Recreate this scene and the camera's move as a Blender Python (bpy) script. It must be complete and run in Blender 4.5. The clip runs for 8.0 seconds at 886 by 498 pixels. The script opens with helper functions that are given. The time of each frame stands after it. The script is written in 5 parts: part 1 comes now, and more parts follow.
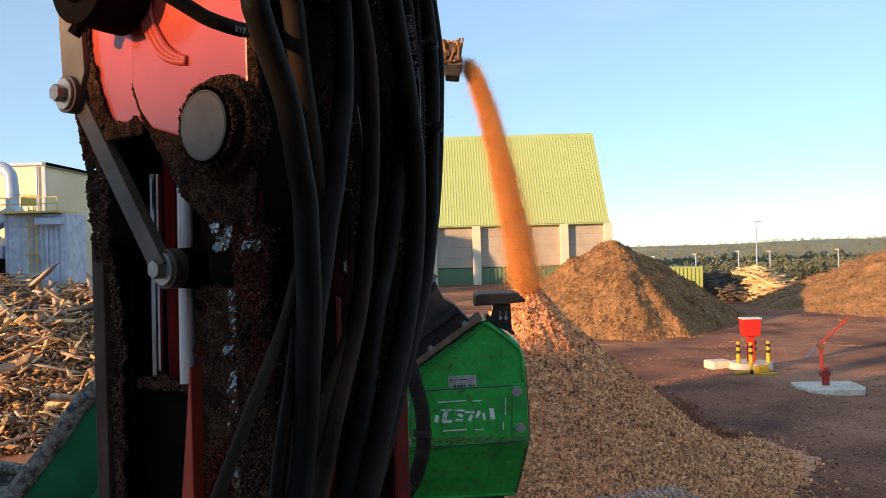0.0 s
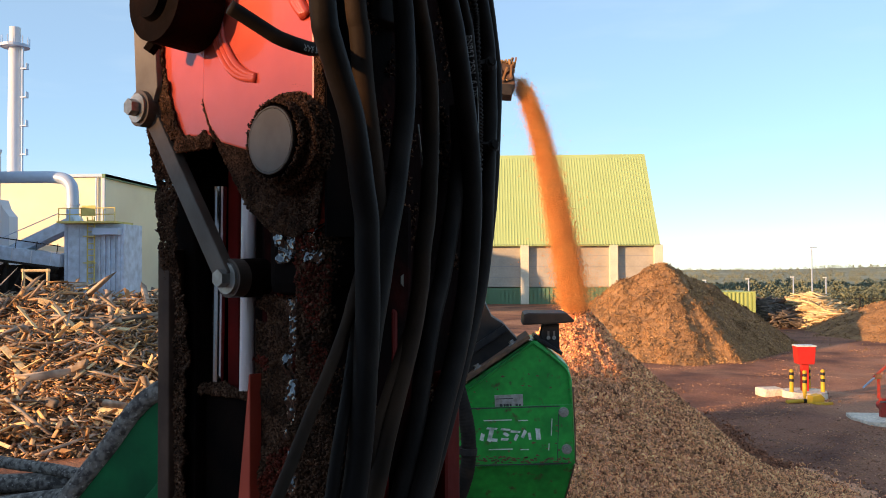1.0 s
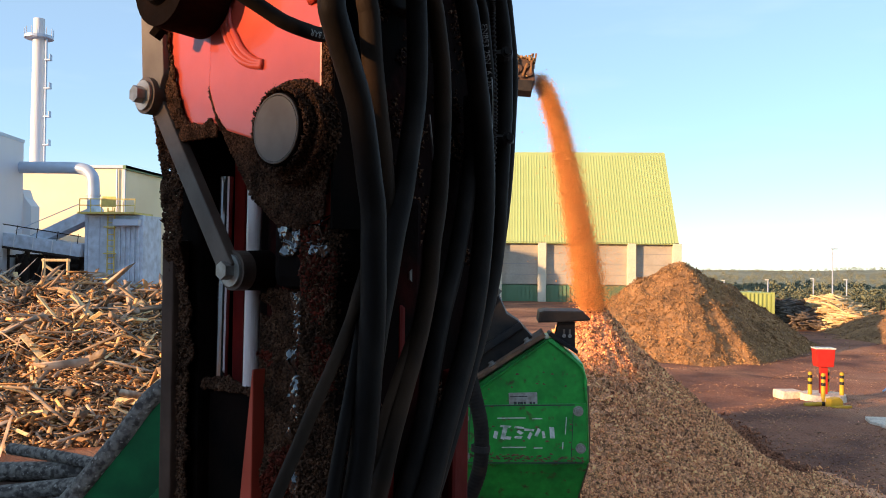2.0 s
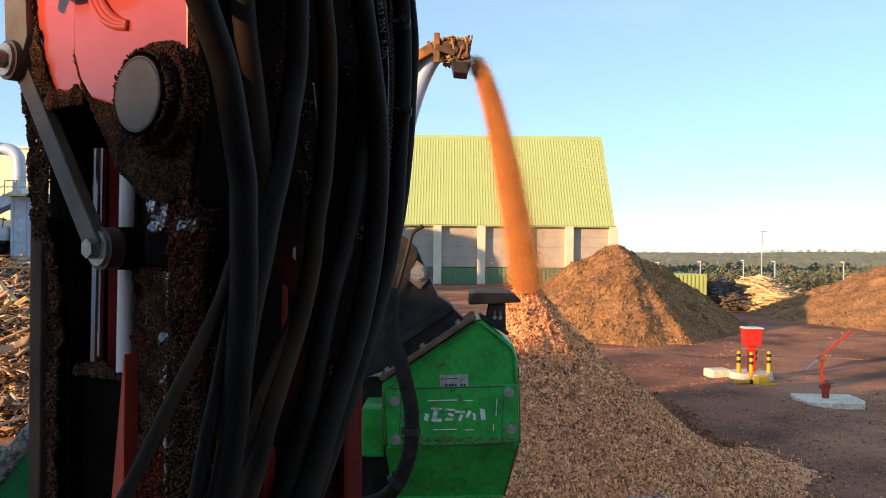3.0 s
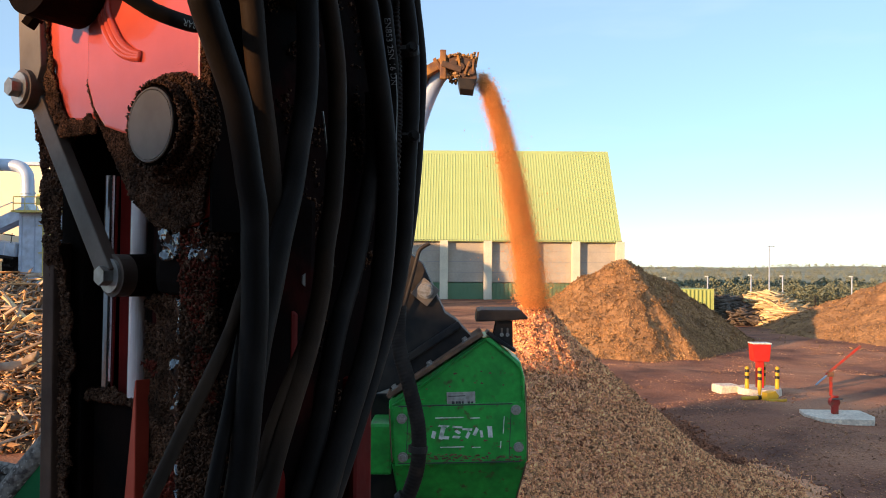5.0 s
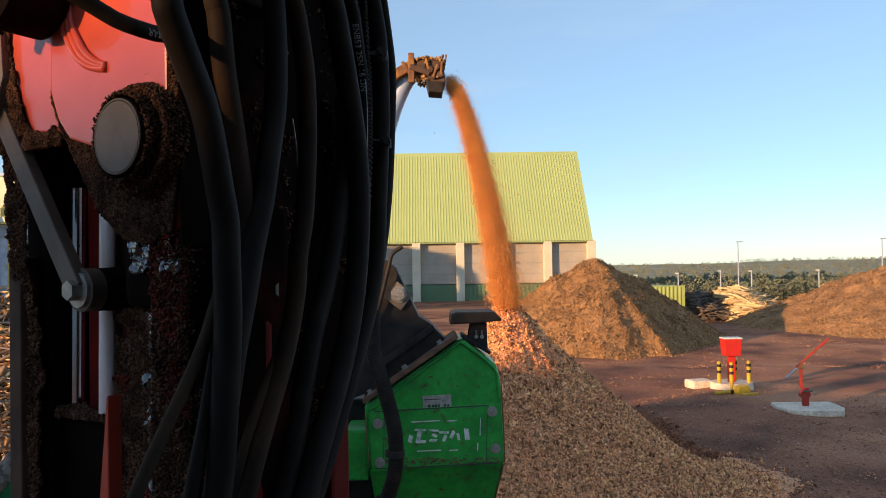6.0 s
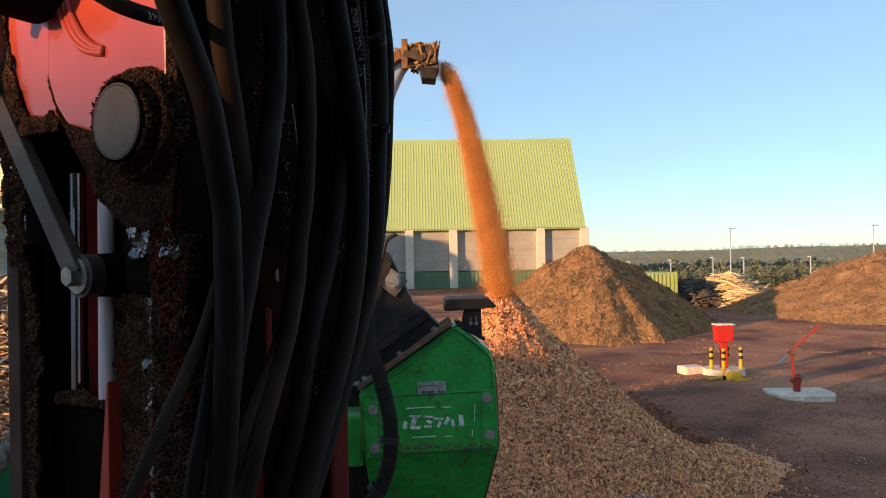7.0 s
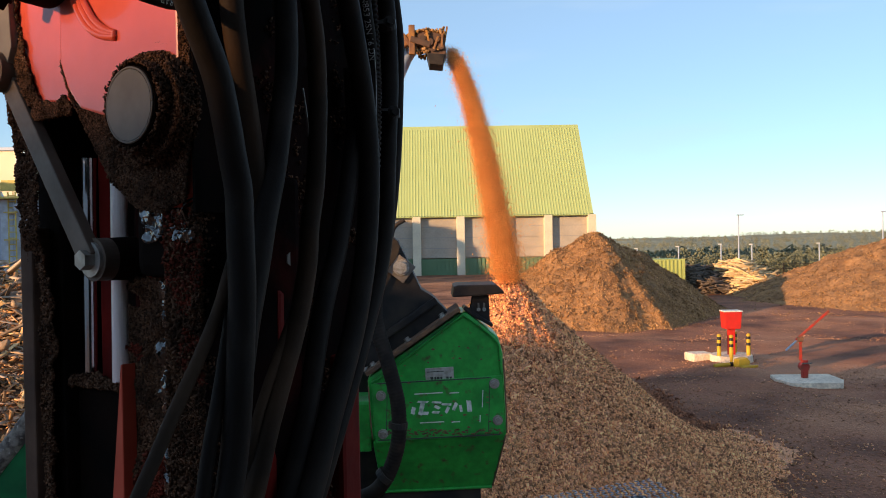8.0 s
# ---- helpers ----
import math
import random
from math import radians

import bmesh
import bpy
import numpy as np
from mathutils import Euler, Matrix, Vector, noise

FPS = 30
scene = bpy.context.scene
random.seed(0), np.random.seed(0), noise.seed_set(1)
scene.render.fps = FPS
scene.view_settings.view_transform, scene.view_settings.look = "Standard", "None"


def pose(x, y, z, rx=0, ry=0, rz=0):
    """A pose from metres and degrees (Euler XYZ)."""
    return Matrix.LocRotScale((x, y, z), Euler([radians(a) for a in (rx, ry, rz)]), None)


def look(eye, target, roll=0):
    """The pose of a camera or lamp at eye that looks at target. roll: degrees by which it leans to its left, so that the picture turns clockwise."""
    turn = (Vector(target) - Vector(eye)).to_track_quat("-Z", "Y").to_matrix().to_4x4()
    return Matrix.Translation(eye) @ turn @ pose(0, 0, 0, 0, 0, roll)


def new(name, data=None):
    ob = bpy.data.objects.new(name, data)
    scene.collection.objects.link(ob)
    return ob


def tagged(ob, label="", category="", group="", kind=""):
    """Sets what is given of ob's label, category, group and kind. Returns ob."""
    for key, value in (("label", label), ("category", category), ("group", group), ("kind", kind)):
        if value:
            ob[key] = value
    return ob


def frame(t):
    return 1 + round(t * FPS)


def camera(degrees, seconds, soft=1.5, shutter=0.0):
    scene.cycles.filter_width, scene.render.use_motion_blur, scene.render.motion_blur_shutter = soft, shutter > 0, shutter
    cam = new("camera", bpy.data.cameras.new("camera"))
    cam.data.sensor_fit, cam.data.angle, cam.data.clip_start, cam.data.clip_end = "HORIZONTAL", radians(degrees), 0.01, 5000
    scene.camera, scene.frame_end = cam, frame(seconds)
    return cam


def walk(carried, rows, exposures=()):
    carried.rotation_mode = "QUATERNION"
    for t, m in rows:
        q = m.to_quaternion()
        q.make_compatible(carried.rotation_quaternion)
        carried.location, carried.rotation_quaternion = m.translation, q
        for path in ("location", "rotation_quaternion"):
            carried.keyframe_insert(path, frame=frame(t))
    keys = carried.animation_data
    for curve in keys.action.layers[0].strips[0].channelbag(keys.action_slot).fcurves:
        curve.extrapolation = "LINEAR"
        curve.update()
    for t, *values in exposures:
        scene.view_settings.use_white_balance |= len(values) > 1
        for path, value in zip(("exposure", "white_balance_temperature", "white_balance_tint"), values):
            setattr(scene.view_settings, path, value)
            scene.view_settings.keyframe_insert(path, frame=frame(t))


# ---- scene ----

# ---------------------------------------------------------------- camera
cam = camera(55.2, 8.0, soft=1.0)
PATH = [
    (0.0, (-0.036, -0.043, 4.003), (-0.015, 9.957, 3.981), -1.55),
    (0.5, (-0.044, -0.050, 4.002), (-0.221, 9.948, 4.060), -0.78),
    (1.0, (-0.047, -0.062, 4.000), (-0.587, 9.922, 4.199), -0.21),
    (1.2, (-0.052, -0.063, 4.000), (-0.745, 9.911, 4.214), 0.09),
    (2.3, (-0.019, 0.011, 3.998), (-0.722, 9.986, 4.097), 0.93),
    (2.5, (0.004, 0.031, 3.994), (-0.444, 10.021, 4.055), 0.83),
    (3.0, (0.027, 0.032, 3.992), (-0.012, 10.032, 3.950), 0.56),
    (3.5, (0.015, 0.022, 3.984), (-0.123, 10.021, 3.905), 0.83),
    (4.0, (0.023, 0.030, 3.987), (-0.198, 10.026, 3.845), 1.11),
    (4.5, (0.020, 0.026, 3.992), (-0.231, 10.023, 3.936), 1.06),
    (4.7, (0.023, 0.023, 4.002), (-0.183, 10.021, 4.035), 0.91),
    (5.8, (0.025, 0.028, 4.010), (0.145, 10.025, 4.220), -0.81),
    (6.0, (0.022, 0.028, 4.011), (0.233, 10.025, 4.175), -0.87),
    (6.5, (0.010, 0.025, 4.007), (0.260, 10.022, 4.073), -1.08),
    (7.0, (0.013, 0.029, 4.009), (0.303, 10.025, 4.019), -0.93),
    (7.5, (0.007, 0.032, 4.004), (0.297, 10.028, 3.928), -0.80),
    (8.0, (0.008, 0.026, 4.005), (0.211, 10.023, 3.861), -0.98),
]
walk(cam, [(t, look(eye, target, roll)) for t, eye, target, roll in PATH],
     [(0.0, 0.86), (1.0, 0.93), (2.5, 1.04), (3.2, 0.92), (3.7, 1.00), (4.5, 1.10), (5.8, 0.68), (6.5, 0.62), (7.2, 0.62), (8.0, 0.72)])

# ---------------------------------------------------------------- light
SUN_EL = 9.4
SUN_AZ = (-0.80, -0.60)
world = bpy.data.worlds.new("sky")
scene.world = world
world.use_nodes = True
wn = world.node_tree
sky = wn.nodes.new("ShaderNodeTexSky")
sky.sky_type = "NISHITA"
sky.sun_disc = False
sky.sun_elevation = radians(SUN_EL)
sky.sun_rotation = math.atan2(SUN_AZ[0], SUN_AZ[1])
sky.altitude = 100
sky.air_density = 0.85
sky.dust_density = 0.05
sky.ozone_density = 3.2
wn.nodes["Background"].inputs[1].default_value = 0.15
# thin high cloud
tc = wn.nodes.new("ShaderNodeTexCoord")
stretch = wn.nodes.new("ShaderNodeMapping")
stretch.inputs["Scale"].default_value = (2.2, 2.2, 11.0)
cloud = wn.nodes.new("ShaderNodeTexNoise")
cloud.inputs["Scale"].default_value, cloud.inputs["Detail"].default_value = 2.1, 7.0
veil = wn.nodes.new("ShaderNodeMapRange")
veil.inputs["From Min"].default_value, veil.inputs["From Max"].default_value = 0.55, 0.80
veil.inputs["To Min"].default_value, veil.inputs["To Max"].default_value = 0.38, 0.56
blend = wn.nodes.new("ShaderNodeMix")
blend.data_type = "RGBA"
blend.inputs["B"].default_value = (2.6, 3.25, 3.75, 1)
wn.links.new(tc.outputs["Generated"], stretch.inputs["Vector"])
wn.links.new(stretch.outputs["Vector"], cloud.inputs["Vector"])
wn.links.new(cloud.outputs["Fac"], veil.inputs["Value"])
wn.links.new(veil.outputs["Result"], blend.inputs["Factor"])
wn.links.new(sky.outputs[0], blend.inputs["A"])
wn.links.new(blend.outputs["Result"], wn.nodes["Background"].inputs[0])
sun_data = bpy.data.lights.new("sun", "SUN")
sun_data.energy = 4.5
sun_data.angle = radians(0.6)
sun_data.color = (1.0, 0.60, 0.30)
sun = new("sun", sun_data)
sun.matrix_world = look((SUN_AZ[0] * 100, SUN_AZ[1] * 100, 100 * math.tan(radians(SUN_EL))), (0, 0, 0))

# ---------------------------------------------------------------- materials


def material(name, colour, rough=0.7, metal=0.0, second=None, scale=6.0, mix=(0.35, 0.65), fine=None, bump=0.0, bump_scale=60.0,
             island=0.0, spec=0.35, third=None, third_scale=1.2, third_mix=(0.55, 0.7), coat=0.0, grain=0.25):
    """A surface with a base colour, patches of a second and third colour, fine grain and relief."""
    m = bpy.data.materials.new(name)
    m.use_nodes = True
    nt = m.node_tree
    bsdf = nt.nodes["Principled BSDF"]
    bsdf.inputs["Roughness"].default_value = rough
    bsdf.inputs["Metallic"].default_value = metal
    bsdf.inputs["Specular IOR Level"].default_value = spec
    bsdf.inputs["Coat Weight"].default_value = coat
    bsdf.inputs["Coat Roughness"].default_value = 0.06
    geo = nt.nodes.new("ShaderNodeTexCoord")

    def noise_node(size, detail=5.0):
        n = nt.nodes.new("ShaderNodeTexNoise")
        n.inputs["Scale"].default_value = size
        n.inputs["Detail"].default_value = detail
        nt.links.new(geo.outputs["Object"], n.inputs["Vector"])
        return n

    def patch(colour_in, other, size, span):
        n = noise_node(size)
        ramp = nt.nodes.new("ShaderNodeMapRange")
        ramp.inputs["From Min"].default_value, ramp.inputs["From Max"].default_value = span
        nt.links.new(n.outputs["Fac"], ramp.inputs["Value"])
        mixer = nt.nodes.new("ShaderNodeMix")
        mixer.data_type = "RGBA"
        nt.links.new(ramp.outputs["Result"], mixer.inputs["Factor"])
        if colour_in is None:
            mixer.inputs["A"].default_value = (*colour, 1)
        else:
            nt.links.new(colour_in, mixer.inputs["A"])
        mixer.inputs["B"].default_value = (*other, 1)
        return mixer.outputs["Result"]

    out = None
    if second:
        out = patch(out, second, scale, mix)
    if third:
        out = patch(out, third, third_scale, third_mix)
    bsdf.inputs["Base Color"].default_value = (*colour, 1)
    if fine or island:
        hsv = nt.nodes.new("ShaderNodeHueSaturation")
        if out is None:
            hsv.inputs["Color"].default_value = (*colour, 1)
        else:
            nt.links.new(out, hsv.inputs["Color"])
        value = nt.nodes.new("ShaderNodeMapRange")
        if island:
            g = nt.nodes.new("ShaderNodeNewGeometry")
            nt.links.new(g.outputs["Random Per Island"], value.inputs["Value"])
            value.inputs["To Min"].default_value, value.inputs["To Max"].default_value = 1 - island, 1 + island
        else:
            n = noise_node(fine, 8.0)
            nt.links.new(n.outputs["Fac"], value.inputs["Value"])
            value.inputs["From Min"].default_value, value.inputs["From Max"].default_value = 0.3, 0.7
            value.inputs["To Min"].default_value, value.inputs["To Max"].default_value = 1 - grain, 1 + grain
        nt.links.new(value.outputs["Result"], hsv.inputs["Value"])
        out = hsv.outputs["Color"]
    if out is not None:
        nt.links.new(out, bsdf.inputs["Base Color"])
    if bump:
        n = noise_node(bump_scale, 6.0)
        b = nt.nodes.new("ShaderNodeBump")
        b.inputs["Strength"].default_value = bump
        b.inputs["Distance"].default_value = 0.4 / bump_scale
        nt.links.new(n.outputs["Fac"], b.inputs["Height"])
        nt.links.new(b.outputs["Normal"], bsdf.inputs["Normal"])
        r = nt.nodes.new("ShaderNodeMapRange")
        r.inputs["To Min"].default_value, r.inputs["To Max"].default_value = max(0.03, rough - 0.12), min(1.0, rough + 0.12)
        nt.links.new(n.outputs["Fac"], r.inputs["Value"])
        nt.links.new(r.outputs["Result"], bsdf.inputs["Roughness"])
    return m


M_RED = material("crane red paint", (0.63, 0.088, 0.050), 0.34, second=(0.51, 0.064, 0.036), scale=9, bump=0.03, bump_scale=40, coat=0.5)
# greasy crane steel, near black: shade between the parts is in the colour
M_DARK = material("greasy steel darkened for shade", (0.004, 0.0033, 0.003), 0.85, second=(0.011, 0.006, 0.0045), scale=12, bump=0.3, bump_scale=90, spec=0.03)
M_DARKRED = material("greasy red steel darkened for shade", (0.010, 0.0025, 0.002), 0.8, second=(0.004, 0.0035, 0.003), scale=9, bump=0.3, bump_scale=90, third=(0.05, 0.006, 0.004),
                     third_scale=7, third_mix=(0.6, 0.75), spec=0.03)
M_CRUST = material("caked sawdust and grease", (0.130, 0.064, 0.037), 0.95, second=(0.046, 0.024, 0.015), scale=28, island=0.75, bump=0.4, bump_scale=400, spec=0.1)
M_STEEL = material("dusty bare steel", (0.20, 0.170, 0.142), 0.65, 0.0, second=(0.15, 0.126, 0.105), scale=20, bump=0.08, bump_scale=120, spec=0.2, third=(0.11, 0.085, 0.065), third_scale=45, third_mix=(0.66, 0.72))
M_LINK = material("brown grey painted steel", (0.125, 0.088, 0.066), 0.55, second=(0.080, 0.054, 0.040), scale=14, bump=0.08, bump_scale=150)
M_BOLT = material("zinc bolt", (0.42, 0.40, 0.37), 0.4, 0.5, second=(0.26, 0.24, 0.21), scale=60)
M_CHROME = material("chrome rod", (0.75, 0.76, 0.78), 0.12, 1.0)
M_RUBBER = material("dusty rubber hose", (0.0165, 0.0130, 0.0112), 0.58, second=(0.031, 0.0235, 0.019), scale=14, mix=(0.42, 0.75), bump=0.25, bump_scale=260, spec=0.07, third=(0.042, 0.027, 0.018), third_scale=5, third_mix=(0.62, 0.78))
M_RUBBER2 = material("brown dusty hose", (0.028, 0.0190, 0.0135), 0.62, second=(0.072, 0.040, 0.023), scale=8, mix=(0.42, 0.72), bump=0.3, bump_scale=260, spec=0.05, third=(0.10, 0.050, 0.025), third_scale=3, third_mix=(0.58, 0.75))
M_FLANGE = material("dull brown frame steel", (0.105, 0.060, 0.041), 0.75, second=(0.066, 0.038, 0.027), scale=16, bump=0.15, bump_scale=90, spec=0.15)
# bright reflection on the rod is put into this pale base colour
M_PALEROD = material("chrome rod with painted pale sheen", (0.95, 0.84, 0.80), 0.25, 0.1, second=(0.85, 0.72, 0.68), scale=3, spec=0.6)
M_REDDUST = material("red paint flakes in sawdust", (0.20, 0.034, 0.019), 0.9, second=(0.08, 0.020, 0.012), scale=20, island=0.5, spec=0.1)
M_PRINT = material("hose print", (0.42, 0.42, 0.40), 0.6)
M_GREASE = material("wet black grease", (0.003, 0.003, 0.003), 0.10, spec=0.8, bump=0.4, bump_scale=90, coat=1.0)
M_GREEN = material("chipper green paint", (0.026, 0.33, 0.050), 0.36, second=(0.014, 0.20, 0.034), scale=5, mix=(0.45, 0.75), bump=0.10, bump_scale=60, third=(0.085, 0.070, 0.030),
                   third_scale=16, third_mix=(0.60, 0.74), fine=24.0, grain=0.16)
M_BLACK = material("black painted steel", (0.020, 0.019, 0.020), 0.5, second=(0.045, 0.036, 0.030), scale=8, bump=0.06, bump_scale=50, spec=0.12)
M_RUST = material("rusty dusty edge", (0.22, 0.11, 0.06), 0.85, second=(0.10, 0.06, 0.04), scale=14, bump=0.3, bump_scale=80)
M_WHITE = material("worn white paint", (0.72, 0.72, 0.68), 0.6, second=(0.35, 0.40, 0.33), scale=25, mix=(0.5, 0.7))
M_PLATE = material("grey rating plate", (0.46, 0.45, 0.42), 0.4, 0.4, second=(0.30, 0.28, 0.25), scale=30)
M_INK = material("dark print", (0.05, 0.05, 0.05), 0.6)
M_ROOF = material("yellow green roof sheet", (0.46, 0.55, 0.215), 0.5, second=(0.42, 0.505, 0.19), scale=0.3, bump=0.02, bump_scale=6)
M_CONC = material("pale concrete", (0.78, 0.70, 0.52), 0.85, second=(0.66, 0.59, 0.45), scale=0.8, fine=9.0, bump=0.1, bump_scale=12, grain=0.08)
M_BOARD = material("weathered wall boards", (0.46, 0.41, 0.34), 0.85, second=(0.38, 0.34, 0.28), scale=0.5, fine=5.0, bump=0.05, bump_scale=9, grain=0.07)
M_GREENWALL = material("dull green sheet", (0.12, 0.22, 0.12), 0.6, second=(0.15, 0.25, 0.14), scale=0.4)
M_CREAM = material("cream cladding", (0.90, 0.80, 0.57), 0.7, second=(0.80, 0.69, 0.48), scale=0.15)
M_BLUE = material("pale blue steel sheet", (0.54, 0.62, 0.72), 0.55, second=(0.46, 0.54, 0.64), scale=0.5, fine=2.0)
M_SHEET = material("pale grey blue cladding", (0.66, 0.69, 0.73), 0.6, second=(0.60, 0.63, 0.68), scale=0.2)
M_PALEYELLOW = material("faded yellow railing paint", (0.70, 0.58, 0.16), 0.6, second=(0.55, 0.44, 0.13), scale=3)
# trough green is darkened: its shade is put into the colour
M_SHADEGREEN = material("trough green darkened for shade", (0.010, 0.135, 0.045), 0.5, second=(0.007, 0.075, 0.028), scale=3, bump=0.1, bump_scale=40, spec=0.2)
M_ALU = material("galvanised duct", (0.46, 0.54, 0.66), 0.45, 0.2, second=(0.39, 0.46, 0.57), scale=0.7)
M_YELLOW = material("yellow safety paint", (0.66, 0.42, 0.03), 0.5, second=(0.50, 0.31, 0.03), scale=4)
M_REDBOX = material("signal red paint", (0.62, 0.022, 0.014), 0.4, second=(0.50, 0.03, 0.02), scale=5)
M_BLACKP = material("black band paint", (0.015, 0.015, 0.015), 0.5)
M_CONTAINER = material("lime container paint", (0.40, 0.46, 0.15), 0.55, second=(0.34, 0.40, 0.12), scale=0.7)
M_GROUND = material("chip strewn reddish earth", (0.29, 0.115, 0.060), 0.95, second=(0.12, 0.046, 0.026), scale=0.4, mix=(0.42, 0.66), fine=30.0, bump=1.0, bump_scale=11, grain=0.55,
                    third=(0.42, 0.19, 0.10), third_scale=0.13, third_mix=(0.52, 0.62))
M_CHIP = material("fresh wood chips", (0.95, 0.48, 0.215), 0.8, second=(0.84, 0.38, 0.175), scale=2.6, island=0.80)
M_CHIPBED = material("packed wood chips", (0.86, 0.42, 0.22), 0.9, second=(0.50, 0.21, 0.105), scale=30, mix=(0.35, 0.65), fine=50.0, bump=0.9, bump_scale=34, grain=0.45)
M_STREAM = material("flying wood chips", (0.98, 0.47, 0.145), 0.8, second=(0.86, 0.36, 0.10), scale=2.2, island=0.18)
M_BARK = material("shredded bark", (0.50, 0.285, 0.125), 0.9, second=(0.31, 0.17, 0.075), scale=0.7, island=0.38)
M_BARKBED = material("bark heap", (0.41, 0.22, 0.095), 0.95, second=(0.22, 0.115, 0.052), scale=1.3, fine=6.0, bump=1.0, bump_scale=5)
M_SCRAP = material("splintered timber", (0.82, 0.47, 0.21), 0.8, second=(0.42, 0.21, 0.09), scale=2.6, island=0.6)
M_SCRAPGREY = material("weathered timber", (0.44, 0.33, 0.24), 0.85, second=(0.20, 0.14, 0.10), scale=2.5, island=0.5)
M_PLANK = material("pale split plank", (0.82, 0.60, 0.32), 0.7, second=(0.68, 0.45, 0.22), scale=3.0, fine=20.0)
M_LOGDARK = material("dark stacked logs", (0.10, 0.08, 0.066), 0.9, second=(0.17, 0.13, 0.10), scale=1.0, island=0.5)
M_LOGPALE = material("pale sawn timber", (0.70, 0.52, 0.29), 0.8, second=(0.55, 0.39, 0.20), scale=0.6, island=0.3)
M_GREYLOG = material("grey barkless log", (0.20, 0.175, 0.15), 0.85, second=(0.055, 0.045, 0.04), scale=22, mix=(0.4, 0.6), bump=1.0, bump_scale=24, third=(0.36, 0.32, 0.28), third_scale=40, third_mix=(0.6, 0.7))
# distance haze is put into the next two base colours
M_LEAF = material("far foliage paled for haze", (0.22, 0.235, 0.15), 0.9, second=(0.15, 0.165, 0.105), scale=0.12, island=0.22)
M_HILL = material("wooded hillside paled for haze", (0.30, 0.30, 0.20), 0.95, second=(0.22, 0.23, 0.155), scale=0.04, fine=0.3)
M_ORANGE = material("dusty orange steel", (0.40, 0.18, 0.035), 0.6, second=(0.16, 0.075, 0.04), scale=4, mix=(0.4, 0.6), bump=0.2, bump_scale=30)
M_DUSTY = material("chip dusted steel", (0.13, 0.070, 0.045), 0.8, second=(0.06, 0.04, 0.03), scale=6, bump=0.3, bump_scale=30)
M_LITTER = material("strewn chips and bark", (0.72, 0.38, 0.20), 0.9, second=(0.26, 0.11, 0.06), scale=1.2, island=0.65)
M_REDBARK = material("dark red bark", (0.40, 0.155, 0.075), 0.9, second=(0.22, 0.085, 0.045), scale=2.0, island=0.55)
M_TREAD = material("dull aluminium tread plate", (0.34, 0.38, 0.46), 0.35, 0.6, second=(0.26, 0.29, 0.35), scale=9, bump=0.1, bump_scale=80)
# darker copy of the crane red, with the shade in its colour
M_REDSHADE = material("crane red darkened for shade", (0.20, 0.012, 0.008), 0.65, second=(0.10, 0.008, 0.006), scale=9, bump=0.1, bump_scale=60, spec=0.08)
M_SLAB = material("worn concrete slab", (0.84, 0.71, 0.56), 0.9, second=(0.66, 0.54, 0.42), scale=2.5, fine=14.0, bump=0.2, bump_scale=20)
M_OLDRED = material("rusty red barrier paint", (0.42, 0.035, 0.022), 0.55, second=(0.26, 0.06, 0.035), scale=7, mix=(0.45, 0.62), bump=0.1, bump_scale=40)
# bed colour darkened to give shade in the gaps between pieces
M_SCRAPBED = material("packed scrap darkened for shaded gaps", (0.20, 0.105, 0.05), 0.95, second=(0.055, 0.035, 0.024), scale=2.2, fine=14.0, bump=0.9, bump_scale=14)
M_SHED = material("grey sheet cladding", (0.30, 0.31, 0.32), 0.6, second=(0.25, 0.26, 0.27), scale=0.2)

# ---------------------------------------------------------------- building blocks


def thing(name, label, category, m=None, group="", kind=""):
    ob = new(name)
    if m is not None:
        ob.matrix_world = m
    return tagged(ob, label, category, group, kind)


def mesh_of(name, bm):
    me = bpy.data.meshes.new(name)
    bm.normal_update()
    bm.to_mesh(me)
    bm.free()
    return me


def smooth(me, on=True):
    me.polygons.foreach_set("use_smooth", [on] * len(me.polygons))
    return me


def part(name, bm, mat, parent=None, label="", m=None, soft=False):
    me = bm if isinstance(bm, bpy.types.Mesh) else mesh_of(name, bm)
    if not me.materials:
        me.materials.append(mat)
    if soft:
        smooth(me)
    ob = new(name, me)
    if parent is not None:
        ob.parent = parent
    if m is not None:
        ob.matrix_basis = m
    return tagged(ob, label)


def B():
    return bmesh.new()


def box(bm, c, s, m=None, bevel=0.0):
    """A box with centre c and full sizes s, with bevelled edges."""
    made = bmesh.ops.create_cube(bm, size=1.0, matrix=(m or Matrix()) @ Matrix.Translation(c) @ Matrix.Diagonal((*s, 1)))
    if bevel:
        edges = list({e for v in made["verts"] for e in v.link_edges})
        bmesh.ops.bevel(bm, geom=edges, offset=bevel, segments=2, affect="EDGES", profile=0.6)
    return bm


def rod(bm, p, q, r, r2=None, seg=16, caps=True):
    """A round bar from p to q."""
    p, q = Vector(p), Vector(q)
    d = q - p
    turn = d.to_track_quat("Z", "Y").to_matrix().to_4x4()
    bmesh.ops.create_cone(bm, cap_ends=caps, segments=seg, radius1=r, radius2=r if r2 is None else r2, depth=d.length,
                          matrix=Matrix.Translation((p + q) / 2) @ turn)
    return bm


